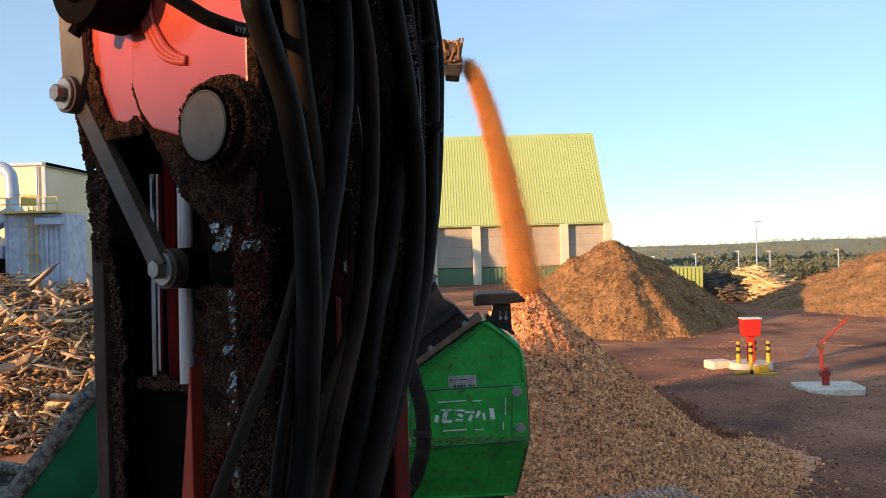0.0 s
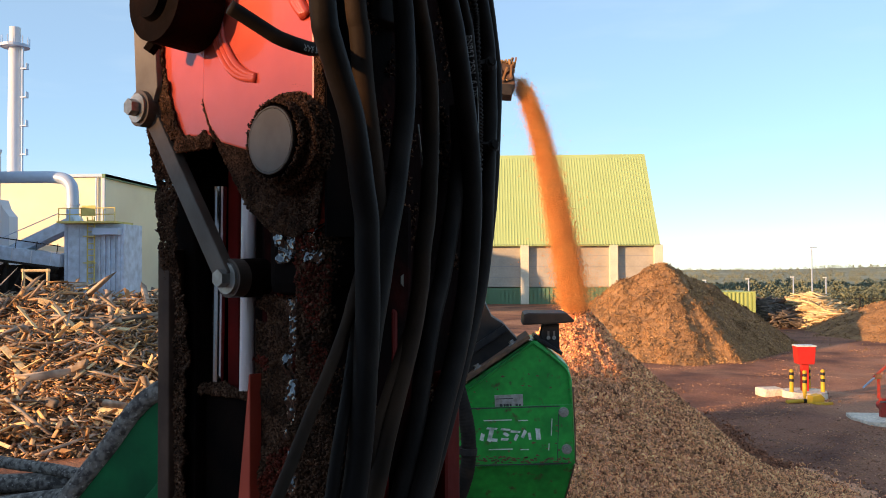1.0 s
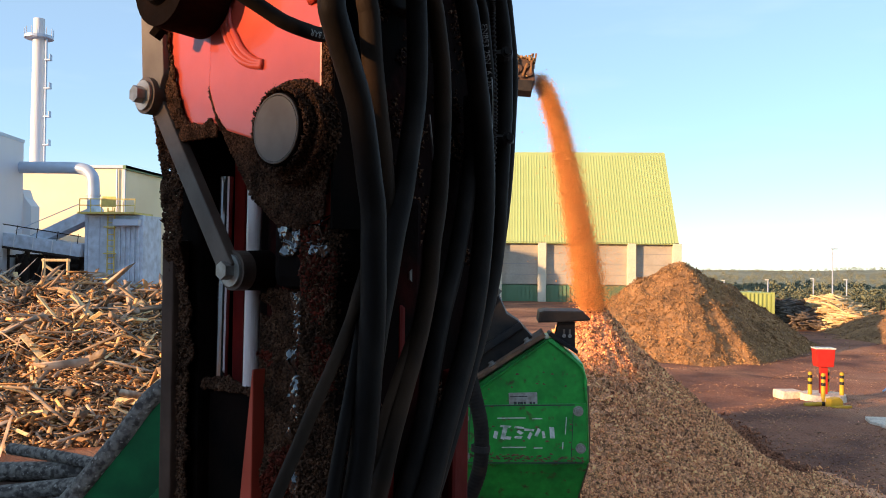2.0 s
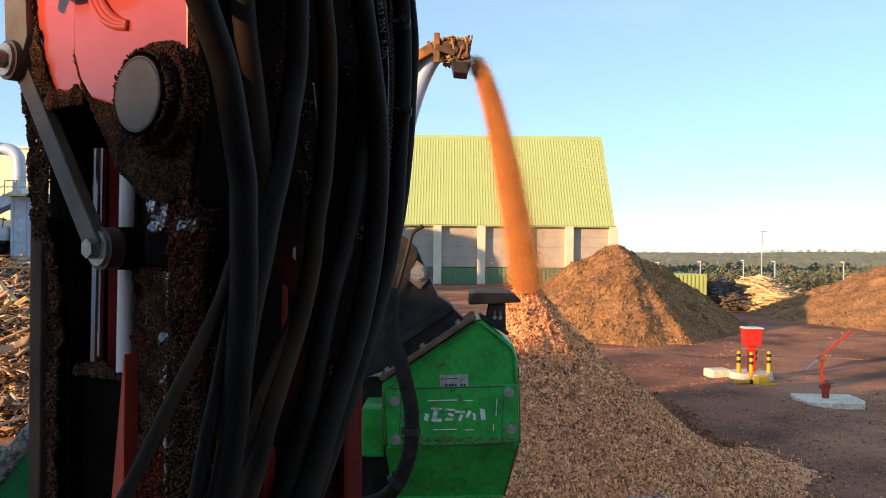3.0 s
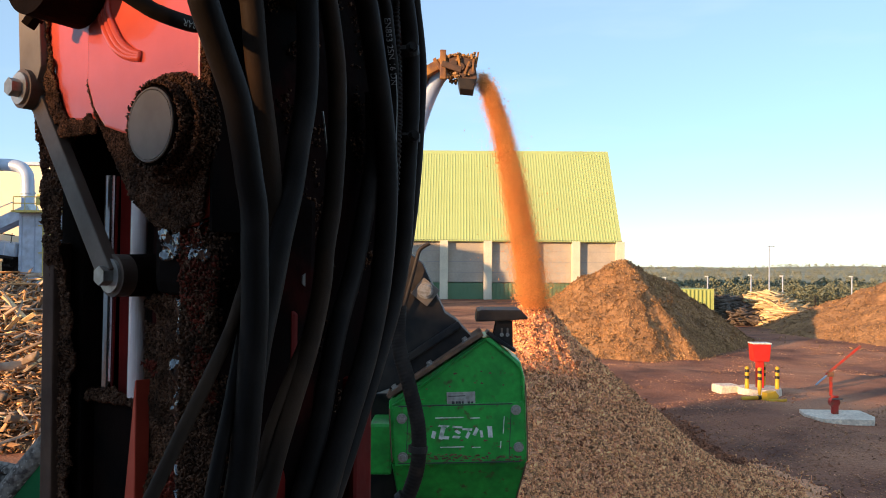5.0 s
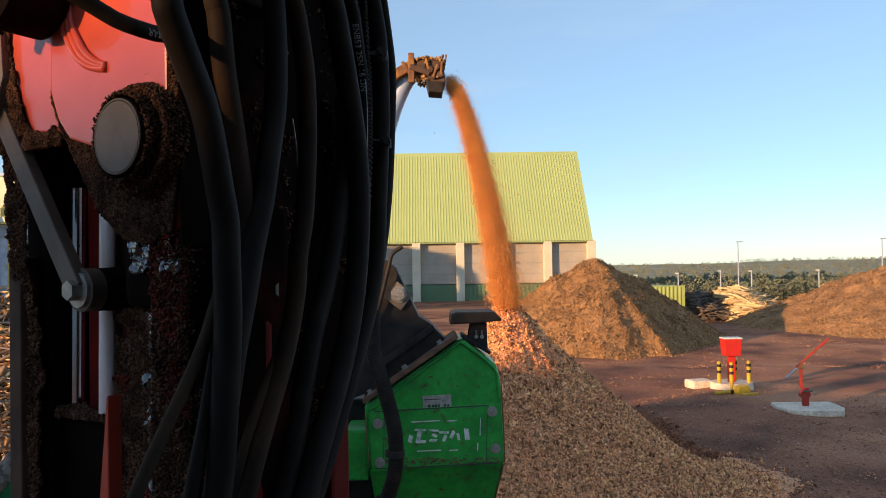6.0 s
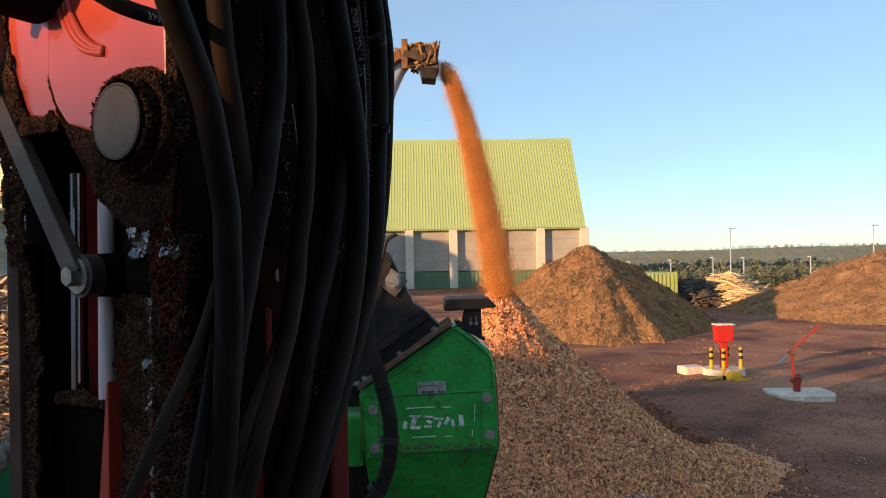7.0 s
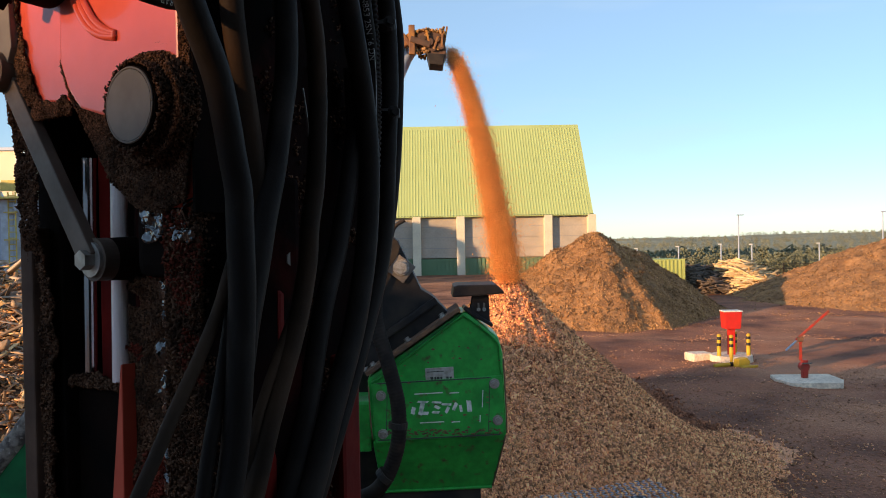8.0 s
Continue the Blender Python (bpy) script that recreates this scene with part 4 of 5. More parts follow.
def chipper():
    ob = thing("wood_chipper", "green wood chipper end housing with worn paint and bolted covers", "machine", pose(0.03, 6.0, 0))
    outline = [(-0.43, 2.56), (-0.45, 3.00), (-0.43, 3.03), (0.20, 3.46), (0.26, 3.47), (0.48, 3.29), (0.51, 3.18), (0.53, 2.60), (0.51, 2.575), (-0.42, 2.575)]
    part("housing", prism(B(), outline, 0.5, pose(0, 0, 0), bevel=0.025), M_GREEN, ob)
    part("cover_plate", prism(B(), [(-0.40, 2.56), (-0.42, 2.98), (0.50, 3.02), (0.515, 2.62)], 0.02, pose(0, -0.022, 0), bevel=0.004), M_GREEN, ob)
    hull = B()
    top = [hull.verts.new(p) for p in ((-0.425, 0.0, 2.578), (0.525, 0.0, 2.600), (0.525, 0.5, 2.600), (-0.425, 0.5, 2.578))]
    low = [hull.verts.new(p) for p in ((-0.37, 0.19, 2.15), (0.435, 0.19, 2.17), (0.435, 0.48, 2.17), (-0.37, 0.48, 2.15))]
    hull.faces.new(top), hull.faces.new(low[::-1])
    for k in range(4):
        hull.faces.new((top[k], low[k], low[(k + 1) % 4], top[(k + 1) % 4]))
    bmesh.ops.recalc_face_normals(hull, faces=hull.faces)
    bmesh.ops.bevel(hull, geom=list(hull.edges), offset=0.02, segments=2, affect="EDGES", profile=0.6)
    part("lower_housing", hull, M_GREEN, ob)
    part("bottom_lip", tube([(-0.37, 0.185, 2.155), (0.03, 0.18, 2.165), (0.43, 0.185, 2.175)], 0.012, 8, 6), M_GREEN, ob)
    for pts in ([(0.512, -0.012, 3.14), (0.525, -0.014, 2.80), (0.528, -0.014, 2.61)], [(-0.443, -0.012, 2.96), (-0.43, -0.012, 2.70), (-0.42, -0.012, 2.585)], [(0.520, -0.004, 2.59), (0.48, 0.09, 2.39), (0.435, 0.18, 2.18)]):
        part("edge_wear", tube(pts, 0.0055, 6, 5), M_RUST, ob, "bare rusty edge")
    for x in (0.405, -0.315):
        part("seam", box(B(), (0, 0, 0), (0.005, 0.004, 0.36), pose(x, -0.0225, 2.80, 0, 2, 0)), M_INK, ob)
    part("edge_rim", tube([(-0.42, -0.012, 2.98), (-0.20, -0.012, 3.14), (0.19, -0.012, 3.425), (0.25, -0.012, 3.44), (0.46, -0.012, 3.27), (0.49, -0.012, 3.15), (0.497, -0.012, 3.03)], 0.010, 8), M_GREEN, ob)
    for x, z in ((0.445, 2.965), (0.465, 2.705), (-0.355, 2.895), (-0.345, 2.625)):
        part("bolt", hexhead(B(), (x, -0.02, z), (0, -1, 0), 0.024, 0.03), M_BOLT, ob)
    plate = part("rating_plate", box(B(), (0, 0, 0), (0.20, 0.008, 0.095), pose(0.06, -0.004, 3.035, 0, -2.5, 0), bevel=0.002), M_PLATE, ob, "small grey rating plate")
    for dx, w in ((-0.055, 0.02), (-0.03, 0.015), (-0.01, 0.02), (0.012, 0.014), (0.055, 0.016), (0.078, 0.014)):
        part("print", box(B(), (0, 0, 0), (w, 0.003, 0.02), pose(0.06 + dx, -0.010, 3.008, 0, -2.5, 0)), M_INK, plate)
    part("print", box(B(), (0, 0, 0), (0.12, 0.003, 0.006), pose(0.03, -0.010, 3.055, 0, -2.5, 0)), M_INK, plate)
    # worn lettering, no longer legible: broken white bars
    sr = random.Random(3)
    for x, z, w, h, lean in [(-0.13, 2.785, 0.030, 0.055, 10), (-0.07, 2.80, 0.034, 0.10, 12), (-0.06, 2.845, 0.085, 0.014, 3), (-0.045, 2.765, 0.05, 0.022, 3), (0.035, 2.84, 0.07, 0.014, 3),
                             (0.04, 2.805, 0.045, 0.022, 30), (0.03, 2.77, 0.06, 0.018, 3), (0.105, 2.825, 0.07, 0.016, 3), (0.11, 2.785, 0.022, 0.05, 25), (0.165, 2.81, 0.028, 0.06, 20), (0.205, 2.795, 0.022, 0.05, -14), (0.265, 2.81, 0.036, 0.085, -8)]:
        part("worn_letter", prism(B(), [(-w / 2, -h / 2 * sr.uniform(0.75, 1)), (w / 2 * sr.uniform(0.6, 1), -h / 2), (w / 2, h / 2 * sr.uniform(0.7, 1)), (-w / 2 * sr.uniform(0.6, 1), h / 2)], 0.003, pose(x, -0.0245, z, 0, lean, 0)), M_WHITE, ob)
    for x, z, w in ((-0.02, 2.905, 0.20), (0.16, 2.905, 0.07), (0.0, 2.70, 0.17), (0.17, 2.70, 0.06)):
        part("paint_line", box(B(), (0, 0, 0), (w, 0.003, 0.007), pose(x, -0.0245, z, 0, -2, 0)), M_WHITE, ob)
    for x, z, h in ((0.36, 2.86, 0.12), (0.34, 2.72, 0.05), (-0.27, 2.78, 0.12)):
        part("paint_line", box(B(), (0, 0, 0), (0.006, 0.003, h), pose(x, -0.0245, z, 0, 3, 0)), M_WHITE, ob)
    # rusty ledge and the black arm above it
    ang = math.degrees(math.atan2(0.43, 0.63))
    ledge = pose(-0.44, -0.03, 3.045, 0, -ang, 0)
    part("ledge", box(B(), (0.39, 0.18, 0.012), (0.80, 0.42, 0.03), ledge, bevel=0.006), M_RUST, ob, "rusty dusty ledge")
    for x in (0.06, 0.36, 0.66):
        part("ledge_bolt", hexhead(B(), ledge @ Vector((x, 0.05, 0.027)), ledge.to_3x3() @ Vector((0, 0, 1)), 0.020, 0.028), M_BOLT, ob)
    part("black_arm", prism(B(), [(-0.62, 3.02), (-0.35, 3.12), (0.14, 3.45), (0.02, 3.58), (-0.06, 3.63), (-0.22, 3.98), (-0.55, 4.25), (-0.85, 4.1), (-0.9, 3.4)], 0.28, pose(0, 0.12, 0), bevel=0.012), M_BLACK, ob, "black steel arm")
    part("arm_rib", box(B(), (0, 0, 0), (0.55, 0.05, 0.05), pose(-0.18, 0.10, 3.40, 0, -34, 0), bevel=0.008), M_BLACK, ob)
    lug = part("lug_plate", box(B(), (0, 0, 0), (0.15, 0.02, 0.15), pose(-0.20, 0.10, 3.78, 0, 38, 0), bevel=0.006), M_STEEL, ob)
    part("nut", hexhead(B(), (-0.20, 0.09, 3.79), (0, -1, 0), 0.045, 0.06, 1.3), M_BOLT, lug)
    part("bent_rod", tube([(-0.42, 0.1, 3.45), (-0.33, 0.06, 3.75), (-0.27, 0.05, 3.98), (-0.24, 0.05, 4.08), (-0.17, 0.05, 4.13)], 0.015, 8), M_BLACK, ob)
    # step on its bracket
    part("step_plate", prism(B(), [(0.16, 3.58), (0.17, 3.655), (0.20, 3.665), (0.47, 3.665), (0.52, 3.615), (0.52, 3.60), (0.30, 3.585)], 0.42, pose(0, -0.06, 0), bevel=0.012), M_BLACK, ob, "black ribbed step")
    part("step_bracket", prism(B(), [(0.28, 3.44), (0.31, 3.585), (0.42, 3.585), (0.425, 3.40), (0.40, 3.385)], 0.012, pose(0, 0.03, 0), bevel=0.003), M_BLACK, ob)
    part("step_bracket", prism(B(), [(0.28, 3.44), (0.31, 3.585), (0.42, 3.585), (0.425, 3.40), (0.40, 3.385)], 0.012, pose(0, 0.20, 0), bevel=0.003), M_BLACK, ob)
    part("step_gusset", box(B(), (0, 0, 0), (0.24, 0.24, 0.025), pose(0.34, 0.12, 3.435, 0, 33, 0), bevel=0.006), M_BLACK, ob)
    for x in (0.345, 0.385):
        part("slot", box(B(), (x, 0.026, 3.505), (0.014, 0.006, 0.055), bevel=0.002), M_STEEL, ob)
        part("step_bolt", hexhead(B(), (x, 0.024, 3.485), (0, -1, 0), 0.009, 0.014), M_BOLT, ob)
    # scuffs along the lower edge and seams
    sr = random.Random(7)
    for k in range(150):
        x, z = sr.uniform(-0.38, 0.49), sr.choice((sr.gauss(2.625, 0.012), sr.gauss(2.625, 0.012), sr.uniform(2.60, 3.25)))
        if z < 2.60 or z > 3.0 + 0.6 * (x + 0.4) or z > 3.46 - 0.8 * max(0.0, x - 0.25):
            continue
        part("rust_scuff", prism(B(), [(-sr.uniform(0.004, 0.02), 0), (0, -sr.uniform(0.002, 0.006)), (sr.uniform(0.004, 0.024), sr.uniform(-0.004, 0.004)), (0, sr.uniform(0.003, 0.012))], 0.002, pose(x, -0.0245, z)), M_RUST, ob)
    for x, z, w, lean in ((0.05, 2.604, 0.86, -1.6), (0.02, 3.005, 0.80, -2.0)):
        part("seam", box(B(), (0, 0, 0), (w, 0.004, 0.008), pose(x, -0.0215, z - 0.012, 0, lean, 0)), M_INK, ob)
    part("side_cover", box(B(), (-0.51, 0.25, 2.66), (0.16, 0.4, 0.36), bevel=0.02), M_GREEN, ob)
    part("underframe", box(B(), (0.0, 0.6, 1.08), (0.7, 0.8, 2.16)), M_BLACK, ob)
    part("gear_case", box(B(), (-0.45, 0.80, 2.38), (0.60, 0.5, 1.20), bevel=0.03), M_BLACK, ob, "black gear case")
    # drive hose in front
    part("drive_hose", tube([(-0.36, -0.32, 3.70), (-0.36, -0.36, 3.45), (-0.28, -0.42, 3.17), (-0.22, -0.45, 2.90), (-0.235, -0.45, 2.62), (-0.36, -0.42, 2.36), (-0.62, -0.3, 2.22)], 0.050, 16, 10, 0.0016), M_RUBBER, ob, "thick dusty black hose")
    for p, q in (((-0.222, -0.45, 2.80), (-0.224, -0.45, 2.76)), ((-0.30, -0.44, 2.46), (-0.33, -0.435, 2.43))):
        part("hose_clamp", rod(B(), p, q, 0.064, seg=16), M_BLACK, ob)
    # feed trough wall with a worn rim
    trough = thing("feed_trough", "green sloping feed trough wall with a worn grey rim", "trough", pose(0, 5.0, 0))
    part("side_wall", prism(B(), [(-3.6, 1.36), (-2.68, 2.48), (-2.10, 3.17), (-1.2, 3.55), (-0.62, 3.0), (-0.55, 0.0), (-3.6, 0.0)], 0.06, pose(0, 0, 0), bevel=0.01), M_SHADEGREEN, trough)
    part("rim", tube([(-3.6, 0.0, 1.40), (-2.98, -0.01, 2.18), (-2.65, 0.0, 2.56), (-2.38, 0.012, 2.89), (-2.10, 0.0, 3.22), (-1.6, 0.0, 3.43), (-1.2, 0.0, 3.6)], 0.058, 12), M_GREYLOG, trough, "worn grey rim")
    part("hinge", box(B(), (-2.60, -0.06, 2.40), (0.12, 0.12, 0.14), pose(0, 0, 0, 0, 0, 0), bevel=0.02), M_STEEL, trough)
    part("stiffener", box(B(), (0, 0, 0), (1.0, 0.08, 0.1), pose(-2.1, -0.05, 2.55, 0, -50, 0), bevel=0.01), M_SHADEGREEN, trough)
    log = part("log", tube([(-4.6, 6.4, 2.05), (-3.6, 6.3, 2.2), (-2.9, 6.2, 2.32), (-2.2, 6.2, 2.42)], 0.07, 12), M_GREYLOG)
    tagged(log, "grey barkless log lying across the feed trough", "log", "logs on the feed table")
    for pts, rad in [([(-4.9, 6.9, 2.15), (-3.8, 7.0, 2.17), (-2.6, 7.1, 2.18)], 0.08), ([(-4.5, 5.6, 2.14), (-3.6, 5.9, 2.16), (-2.5, 6.6, 2.16)], 0.06), ([(-5.2, 6.2, 2.14), (-4.2, 6.0, 2.15), (-3.2, 5.5, 2.15)], 0.065), ([(-4.4, 7.2, 2.30), (-3.4, 6.8, 2.28), (-2.4, 6.0, 2.26)], 0.05)]:
        more = part("log", tube(pts, rad, 12), M_GREYLOG)
        tagged(more, "grey barkless log lying on the feed table", "log", "logs on the feed table")
    bed = thing("feed_table", "dark steel feed table behind the trough wall", "table", pose(-3.2, 6.3, 0))
    part("table", box(B(), (0, 0, 2.02), (4.5, 2.2, 0.12), bevel=0.01), M_FLANGE, bed)
    for x in (-2.0, 2.0):
        part("leg", box(B(), (x, 0, 1.0), (0.2, 1.6, 2.0)), M_BLACK, bed)


chipper()


def tread_deck():
    """The corner of a metal walkway below the cab."""
    deck = thing("walkway_deck", "blue grey aluminium tread plate walkway deck", "walkway")
    outline = [(1.24, -4.87), (1.30, -4.80), (1.62, -3.55), (0.25, -3.3), (0.0, -4.33)]
    part("plate", prism(B(), outline, 0.03, pose(0, 0, 2.60, -90, 0, 0), bevel=0.004), M_TREAD, deck)
    r = np.random.default_rng(71)
    pts, rots = [], []
    for i, u in enumerate(np.arange(0.0, 1.65, 0.038)):
        for j, v in enumerate(np.arange(3.3, 4.9, 0.038)):
            x, y = u, v
            edge = 4.33 + 0.42 * x
            if x < 0.05 or y > edge - 0.03 or x > 1.27 + (4.85 - y) * 0.24 or y < 3.6:
                continue
            pts.append((x, y, 2.601))
            a = radians(45 if (i + j) % 2 else -45)
            rots.append(((math.cos(a), -math.sin(a), 0), (math.sin(a), math.cos(a), 0), (0, 0, 1)))
    halves = np.tile(np.array([[0.014, 0.0035, 0.0022]]), (len(pts), 1))
    tagged(part("tread_pattern", many("tread_pattern", np.array(pts), halves, np.array(rots)), M_TREAD, deck), kind="stuff")
    for x, y in ((0.4, 3.6), (1.4, 3.7), (0.3, 4.2), (1.15, 4.6)):
        part("leg", box(B(), (x, y, 1.28), (0.08, 0.08, 2.57)), M_BLACK, deck)


tread_deck()

# ---------------------------------------------------------------- loading crane beside the cab
# its own axes: x along the greased side plate towards the near corner, y across the crane, z up


def print_on(text, line, rad, start, size, eye, flip=False):
    """Lettering laid round a hose: text along the line, on the side towards eye."""
    curve = bpy.data.curves.new("print", "FONT")
    curve.body, curve.size, curve.extrude = text, size, 0.0
    tmp = new("print", curve)
    me = bpy.data.meshes.new_from_object(tmp)
    bpy.data.objects.remove(tmp)
    path = spline(line, 24)
    if flip:
        path = path[::-1]
    along = np.r_[0, np.cumsum(np.linalg.norm(np.diff(path, axis=0), axis=1))]
    for v in me.vertices:
        s = start + v.co.x
        p = Vector([np.interp(s, along, path[:, k]) for k in range(3)])
        q = Vector([np.interp(s + 0.004, along, path[:, k]) for k in range(3)])
        t = (q - p).normalized()
        n = Vector(eye) - p
        n = (n - n.dot(t) * t).normalized()
        u = n.cross(t)
        a = (v.co.y - size * 0.35) / rad
        v.co = p + (rad + 0.0004) * (math.cos(a) * n + math.sin(a) * u)
    return me


def crane():
    ob = thing("loading_crane", "red loading crane caked with sawdust and grease, with black hoses", "crane", pose(-0.341, 1.039, 4.167, 0, 0, -36))
    base = -4.167
    # boom head
    head = [(-0.255, 0.62), (-0.250, 0.16), (-0.232, 0.11), (-0.205, 0.045), (-0.185, 0.020), (-0.121, 0.013), (-0.106, 0.012), (-0.078, -0.022), (-0.033, -0.083),
            (-0.010, -0.104), (0.018, -0.120), (0.060, -0.127), (0.092, -0.124), (0.108, -0.110), (0.116, -0.06), (0.114, 0.02), (0.110, 0.10), (0.110, 0.62)]
    part("side_plate", prism(B(), head, 0.05, bevel=0.006), M_RED, ob, "red boom side plate")
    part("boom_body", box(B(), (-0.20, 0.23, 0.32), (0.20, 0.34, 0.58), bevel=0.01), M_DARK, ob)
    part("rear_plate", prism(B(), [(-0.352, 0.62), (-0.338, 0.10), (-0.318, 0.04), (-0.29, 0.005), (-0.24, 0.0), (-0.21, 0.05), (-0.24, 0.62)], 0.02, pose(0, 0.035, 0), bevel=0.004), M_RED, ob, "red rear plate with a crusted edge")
    # thin dark sheet added over the plate's red edge
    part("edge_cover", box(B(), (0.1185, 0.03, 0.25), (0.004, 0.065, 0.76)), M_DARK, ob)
    px, pz = 0.066, -0.012
    boss = part("pin_boss", rod(rod(B(), (px, 0.002, pz), (px, -0.024, pz), 0.064, 0.058, 40), (px, -0.023, pz), (px, -0.044, pz), 0.0445, 0.0435, 40), M_DARK, ob)
    part("pin_cap", rod(B(), (px, -0.02, pz), (px, -0.0465, pz), 0.0400, 0.0390, 48), M_STEEL, boss, "dusty grey steel pin cap")
    part("pin_rim", tube([(px + 0.0408 * math.cos(a), -0.0455, pz + 0.0408 * math.sin(a)) for a in np.linspace(0, 2 * math.pi, 33)], 0.0014, 6, 2), M_STEEL, boss)
    for k, off in enumerate((0.0, 0.008, 0.016)):
        line = [(-0.098 + off, -0.009, 0.170), (-0.092 + off, -0.011, 0.146), (-0.080 + off, -0.012, 0.124 + off * 0.2), (-0.060 + off * 0.8, -0.012, 0.100 + off * 0.4), (-0.036 + off * 0.5, -0.011, 0.086 + off * 0.4), (-0.008, -0.009, 0.080 + off * 0.3)]
        part("weld_seam", tube(line, 0.0050 - 0.0004 * k, 8, 6), M_RED, ob)
        line = [(0.060 - off * 0.8, -0.009, 0.25), (0.068 - off * 0.8, -0.012, 0.205), (0.080 - off * 0.7, -0.012, 0.170), (0.094 - off * 0.4, -0.010, 0.145)]
        part("weld_seam", tube(line, 0.0065, 8, 6), M_RED, ob)
    part("doubler_plate", prism(B(), [(-0.127, 0.40), (-0.127, 0.066), (-0.112, 0.032), (-0.085, 0.004), (0.0, -0.02), (0.08, -0.02), (0.104, 0.02), (0.103, 0.40)], 0.008, pose(0, -0.0085, 0), bevel=0.003), M_RED, ob)
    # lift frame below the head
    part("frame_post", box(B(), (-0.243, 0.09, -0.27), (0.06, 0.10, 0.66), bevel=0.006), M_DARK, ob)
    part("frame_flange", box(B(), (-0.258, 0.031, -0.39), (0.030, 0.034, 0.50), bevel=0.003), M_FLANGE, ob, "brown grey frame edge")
    part("dark_backing", box(B(), (-0.30, 0.20, -0.27), (0.02, 0.20, 0.66), bevel=0.004), M_DARK, ob)
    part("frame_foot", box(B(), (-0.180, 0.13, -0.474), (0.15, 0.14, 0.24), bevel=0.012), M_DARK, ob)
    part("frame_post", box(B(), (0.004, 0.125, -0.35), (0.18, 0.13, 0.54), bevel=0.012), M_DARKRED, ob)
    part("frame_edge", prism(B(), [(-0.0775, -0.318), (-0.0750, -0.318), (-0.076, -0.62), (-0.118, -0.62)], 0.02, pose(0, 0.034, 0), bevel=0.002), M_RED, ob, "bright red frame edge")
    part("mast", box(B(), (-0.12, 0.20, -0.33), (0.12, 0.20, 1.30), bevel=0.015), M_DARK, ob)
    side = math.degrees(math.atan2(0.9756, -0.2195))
    # backs the hoses; the black shade between them is its colour
    part("mast_side", prism(B(), [(0.0, -0.62), (0.325, -0.62), (0.335, -0.40), (0.375, -0.31), (0.43, -0.24), (0.46, -0.185), (0.48, -0.12), (0.505, -0.03), (0.515, 0.07), (0.515, 0.15), (0.475, 0.26), (0.42, 0.55), (0.0, 0.55)], 0.05, pose(0.109, 0.015, 0, 0, 0, side), bevel=0.006), M_DARKRED, ob, "greasy red side of the mast, darkened for shade")

    def on_mast(a, out, z):
        """A place on the open side of the mast: a along it, out in front of it."""
        return pose(0.109 - 0.2195 * a + 0.9756 * out, 0.015 + 0.9756 * a + 0.2195 * out, z, 0, 0, side)

    part("red_brace", box(B(), (0, 0, 0), (0.046, 0.02, 0.15), on_mast(0.150, 0.006, -0.30), bevel=0.006), M_REDSHADE, ob)
    part("red_brace", prism(B(), [(-0.022, -0.62), (0.030, -0.62), (0.020, -0.46), (0.004, -0.425), (-0.018, -0.44)], 0.02, on_mast(0.115, 0.012, 0), bevel=0.003), M_REDSHADE, ob)
    part("red_post", box(B(), (0, 0, 0), (0.055, 0.06, -0.33 - base), on_mast(0.308, -0.01, (base - 0.33) / 2), bevel=0.008), M_REDSHADE, ob)
    part("column", box(B(), (-0.12, 0.20, (base - 0.60) / 2), (0.36, 0.30, -0.60 - base), bevel=0.02), M_RED, ob)
    part("foot_plate", box(B(), (-0.10, 0.30, base + 0.03), (1.1, 1.1, 0.06), bevel=0.01), M_DARK, ob)
    # cylinder rods seen in the frame opening
    part("cylinder_rod", rod(B(), (-0.202, 0.072, -0.40), (-0.195, 0.072, -0.045), 0.0115, seg=24), M_CHROME, ob)
    part("spacer", box(B(), (-0.172, 0.086, -0.22), (0.026, 0.016, 0.40), bevel=0.003), M_REDSHADE, ob, "red spacer bar, darkened for shade")
    part("cylinder_rod", rod(B(), (-0.118, 0.062, -0.347), (-0.112, 0.062, -0.01), 0.0110, seg=24), M_PALEROD, ob, "chrome rod with painted pale sheen")
    # dark sheet added to stand for the shade in the frame opening
    part("dark_backing", box(B(), (-0.14, 0.165, -0.30), (0.22, 0.02, 0.62), bevel=0.004), M_DARK, ob)
    # lever link with its bolts
    low, high = Vector((-0.082, 0.012, -0.183)), Vector((-0.268, -0.012, 0.071))
    d = high - low
    link = B()
    box(link, (0, 0, 0), (d.length, 0.016, 0.030), Matrix.Translation((low + high) / 2) @ pose(0, 0, 0, 0, math.degrees(math.atan2(-d.z, d.x)), 0), bevel=0.002)
    rod(link, low + Vector((0, -0.010, 0)), low + Vector((0, 0.010, 0)), 0.027, seg=28)
    rod(link, high + Vector((0, -0.010, 0)), high + Vector((0, 0.010, 0)), 0.027, seg=28)
    part("lever_link", link, M_LINK, ob, "flat brown grey lever link")
    for p in (low, high):
        part("bolt", hexhead(B(), p + Vector((0, -0.010, 0)), (0, -1, 0), 0.0125, 0.018, 1.75), M_BOLT, ob)
        part("lever_boss", rod(B(), p + Vector((0, 0.010, 0)), p + Vector((0, 0.13, 0)), 0.027, 0.031, 24), M_DARK, ob)
    part("upper_lever", prism(B(), [(-0.288, 0.075), (-0.250, 0.066), (-0.232, 0.10), (-0.238, 0.17), (-0.262, 0.32), (-0.305, 0.32)], 0.012, pose(0, -0.014, 0), bevel=0.002), M_STEEL, ob)
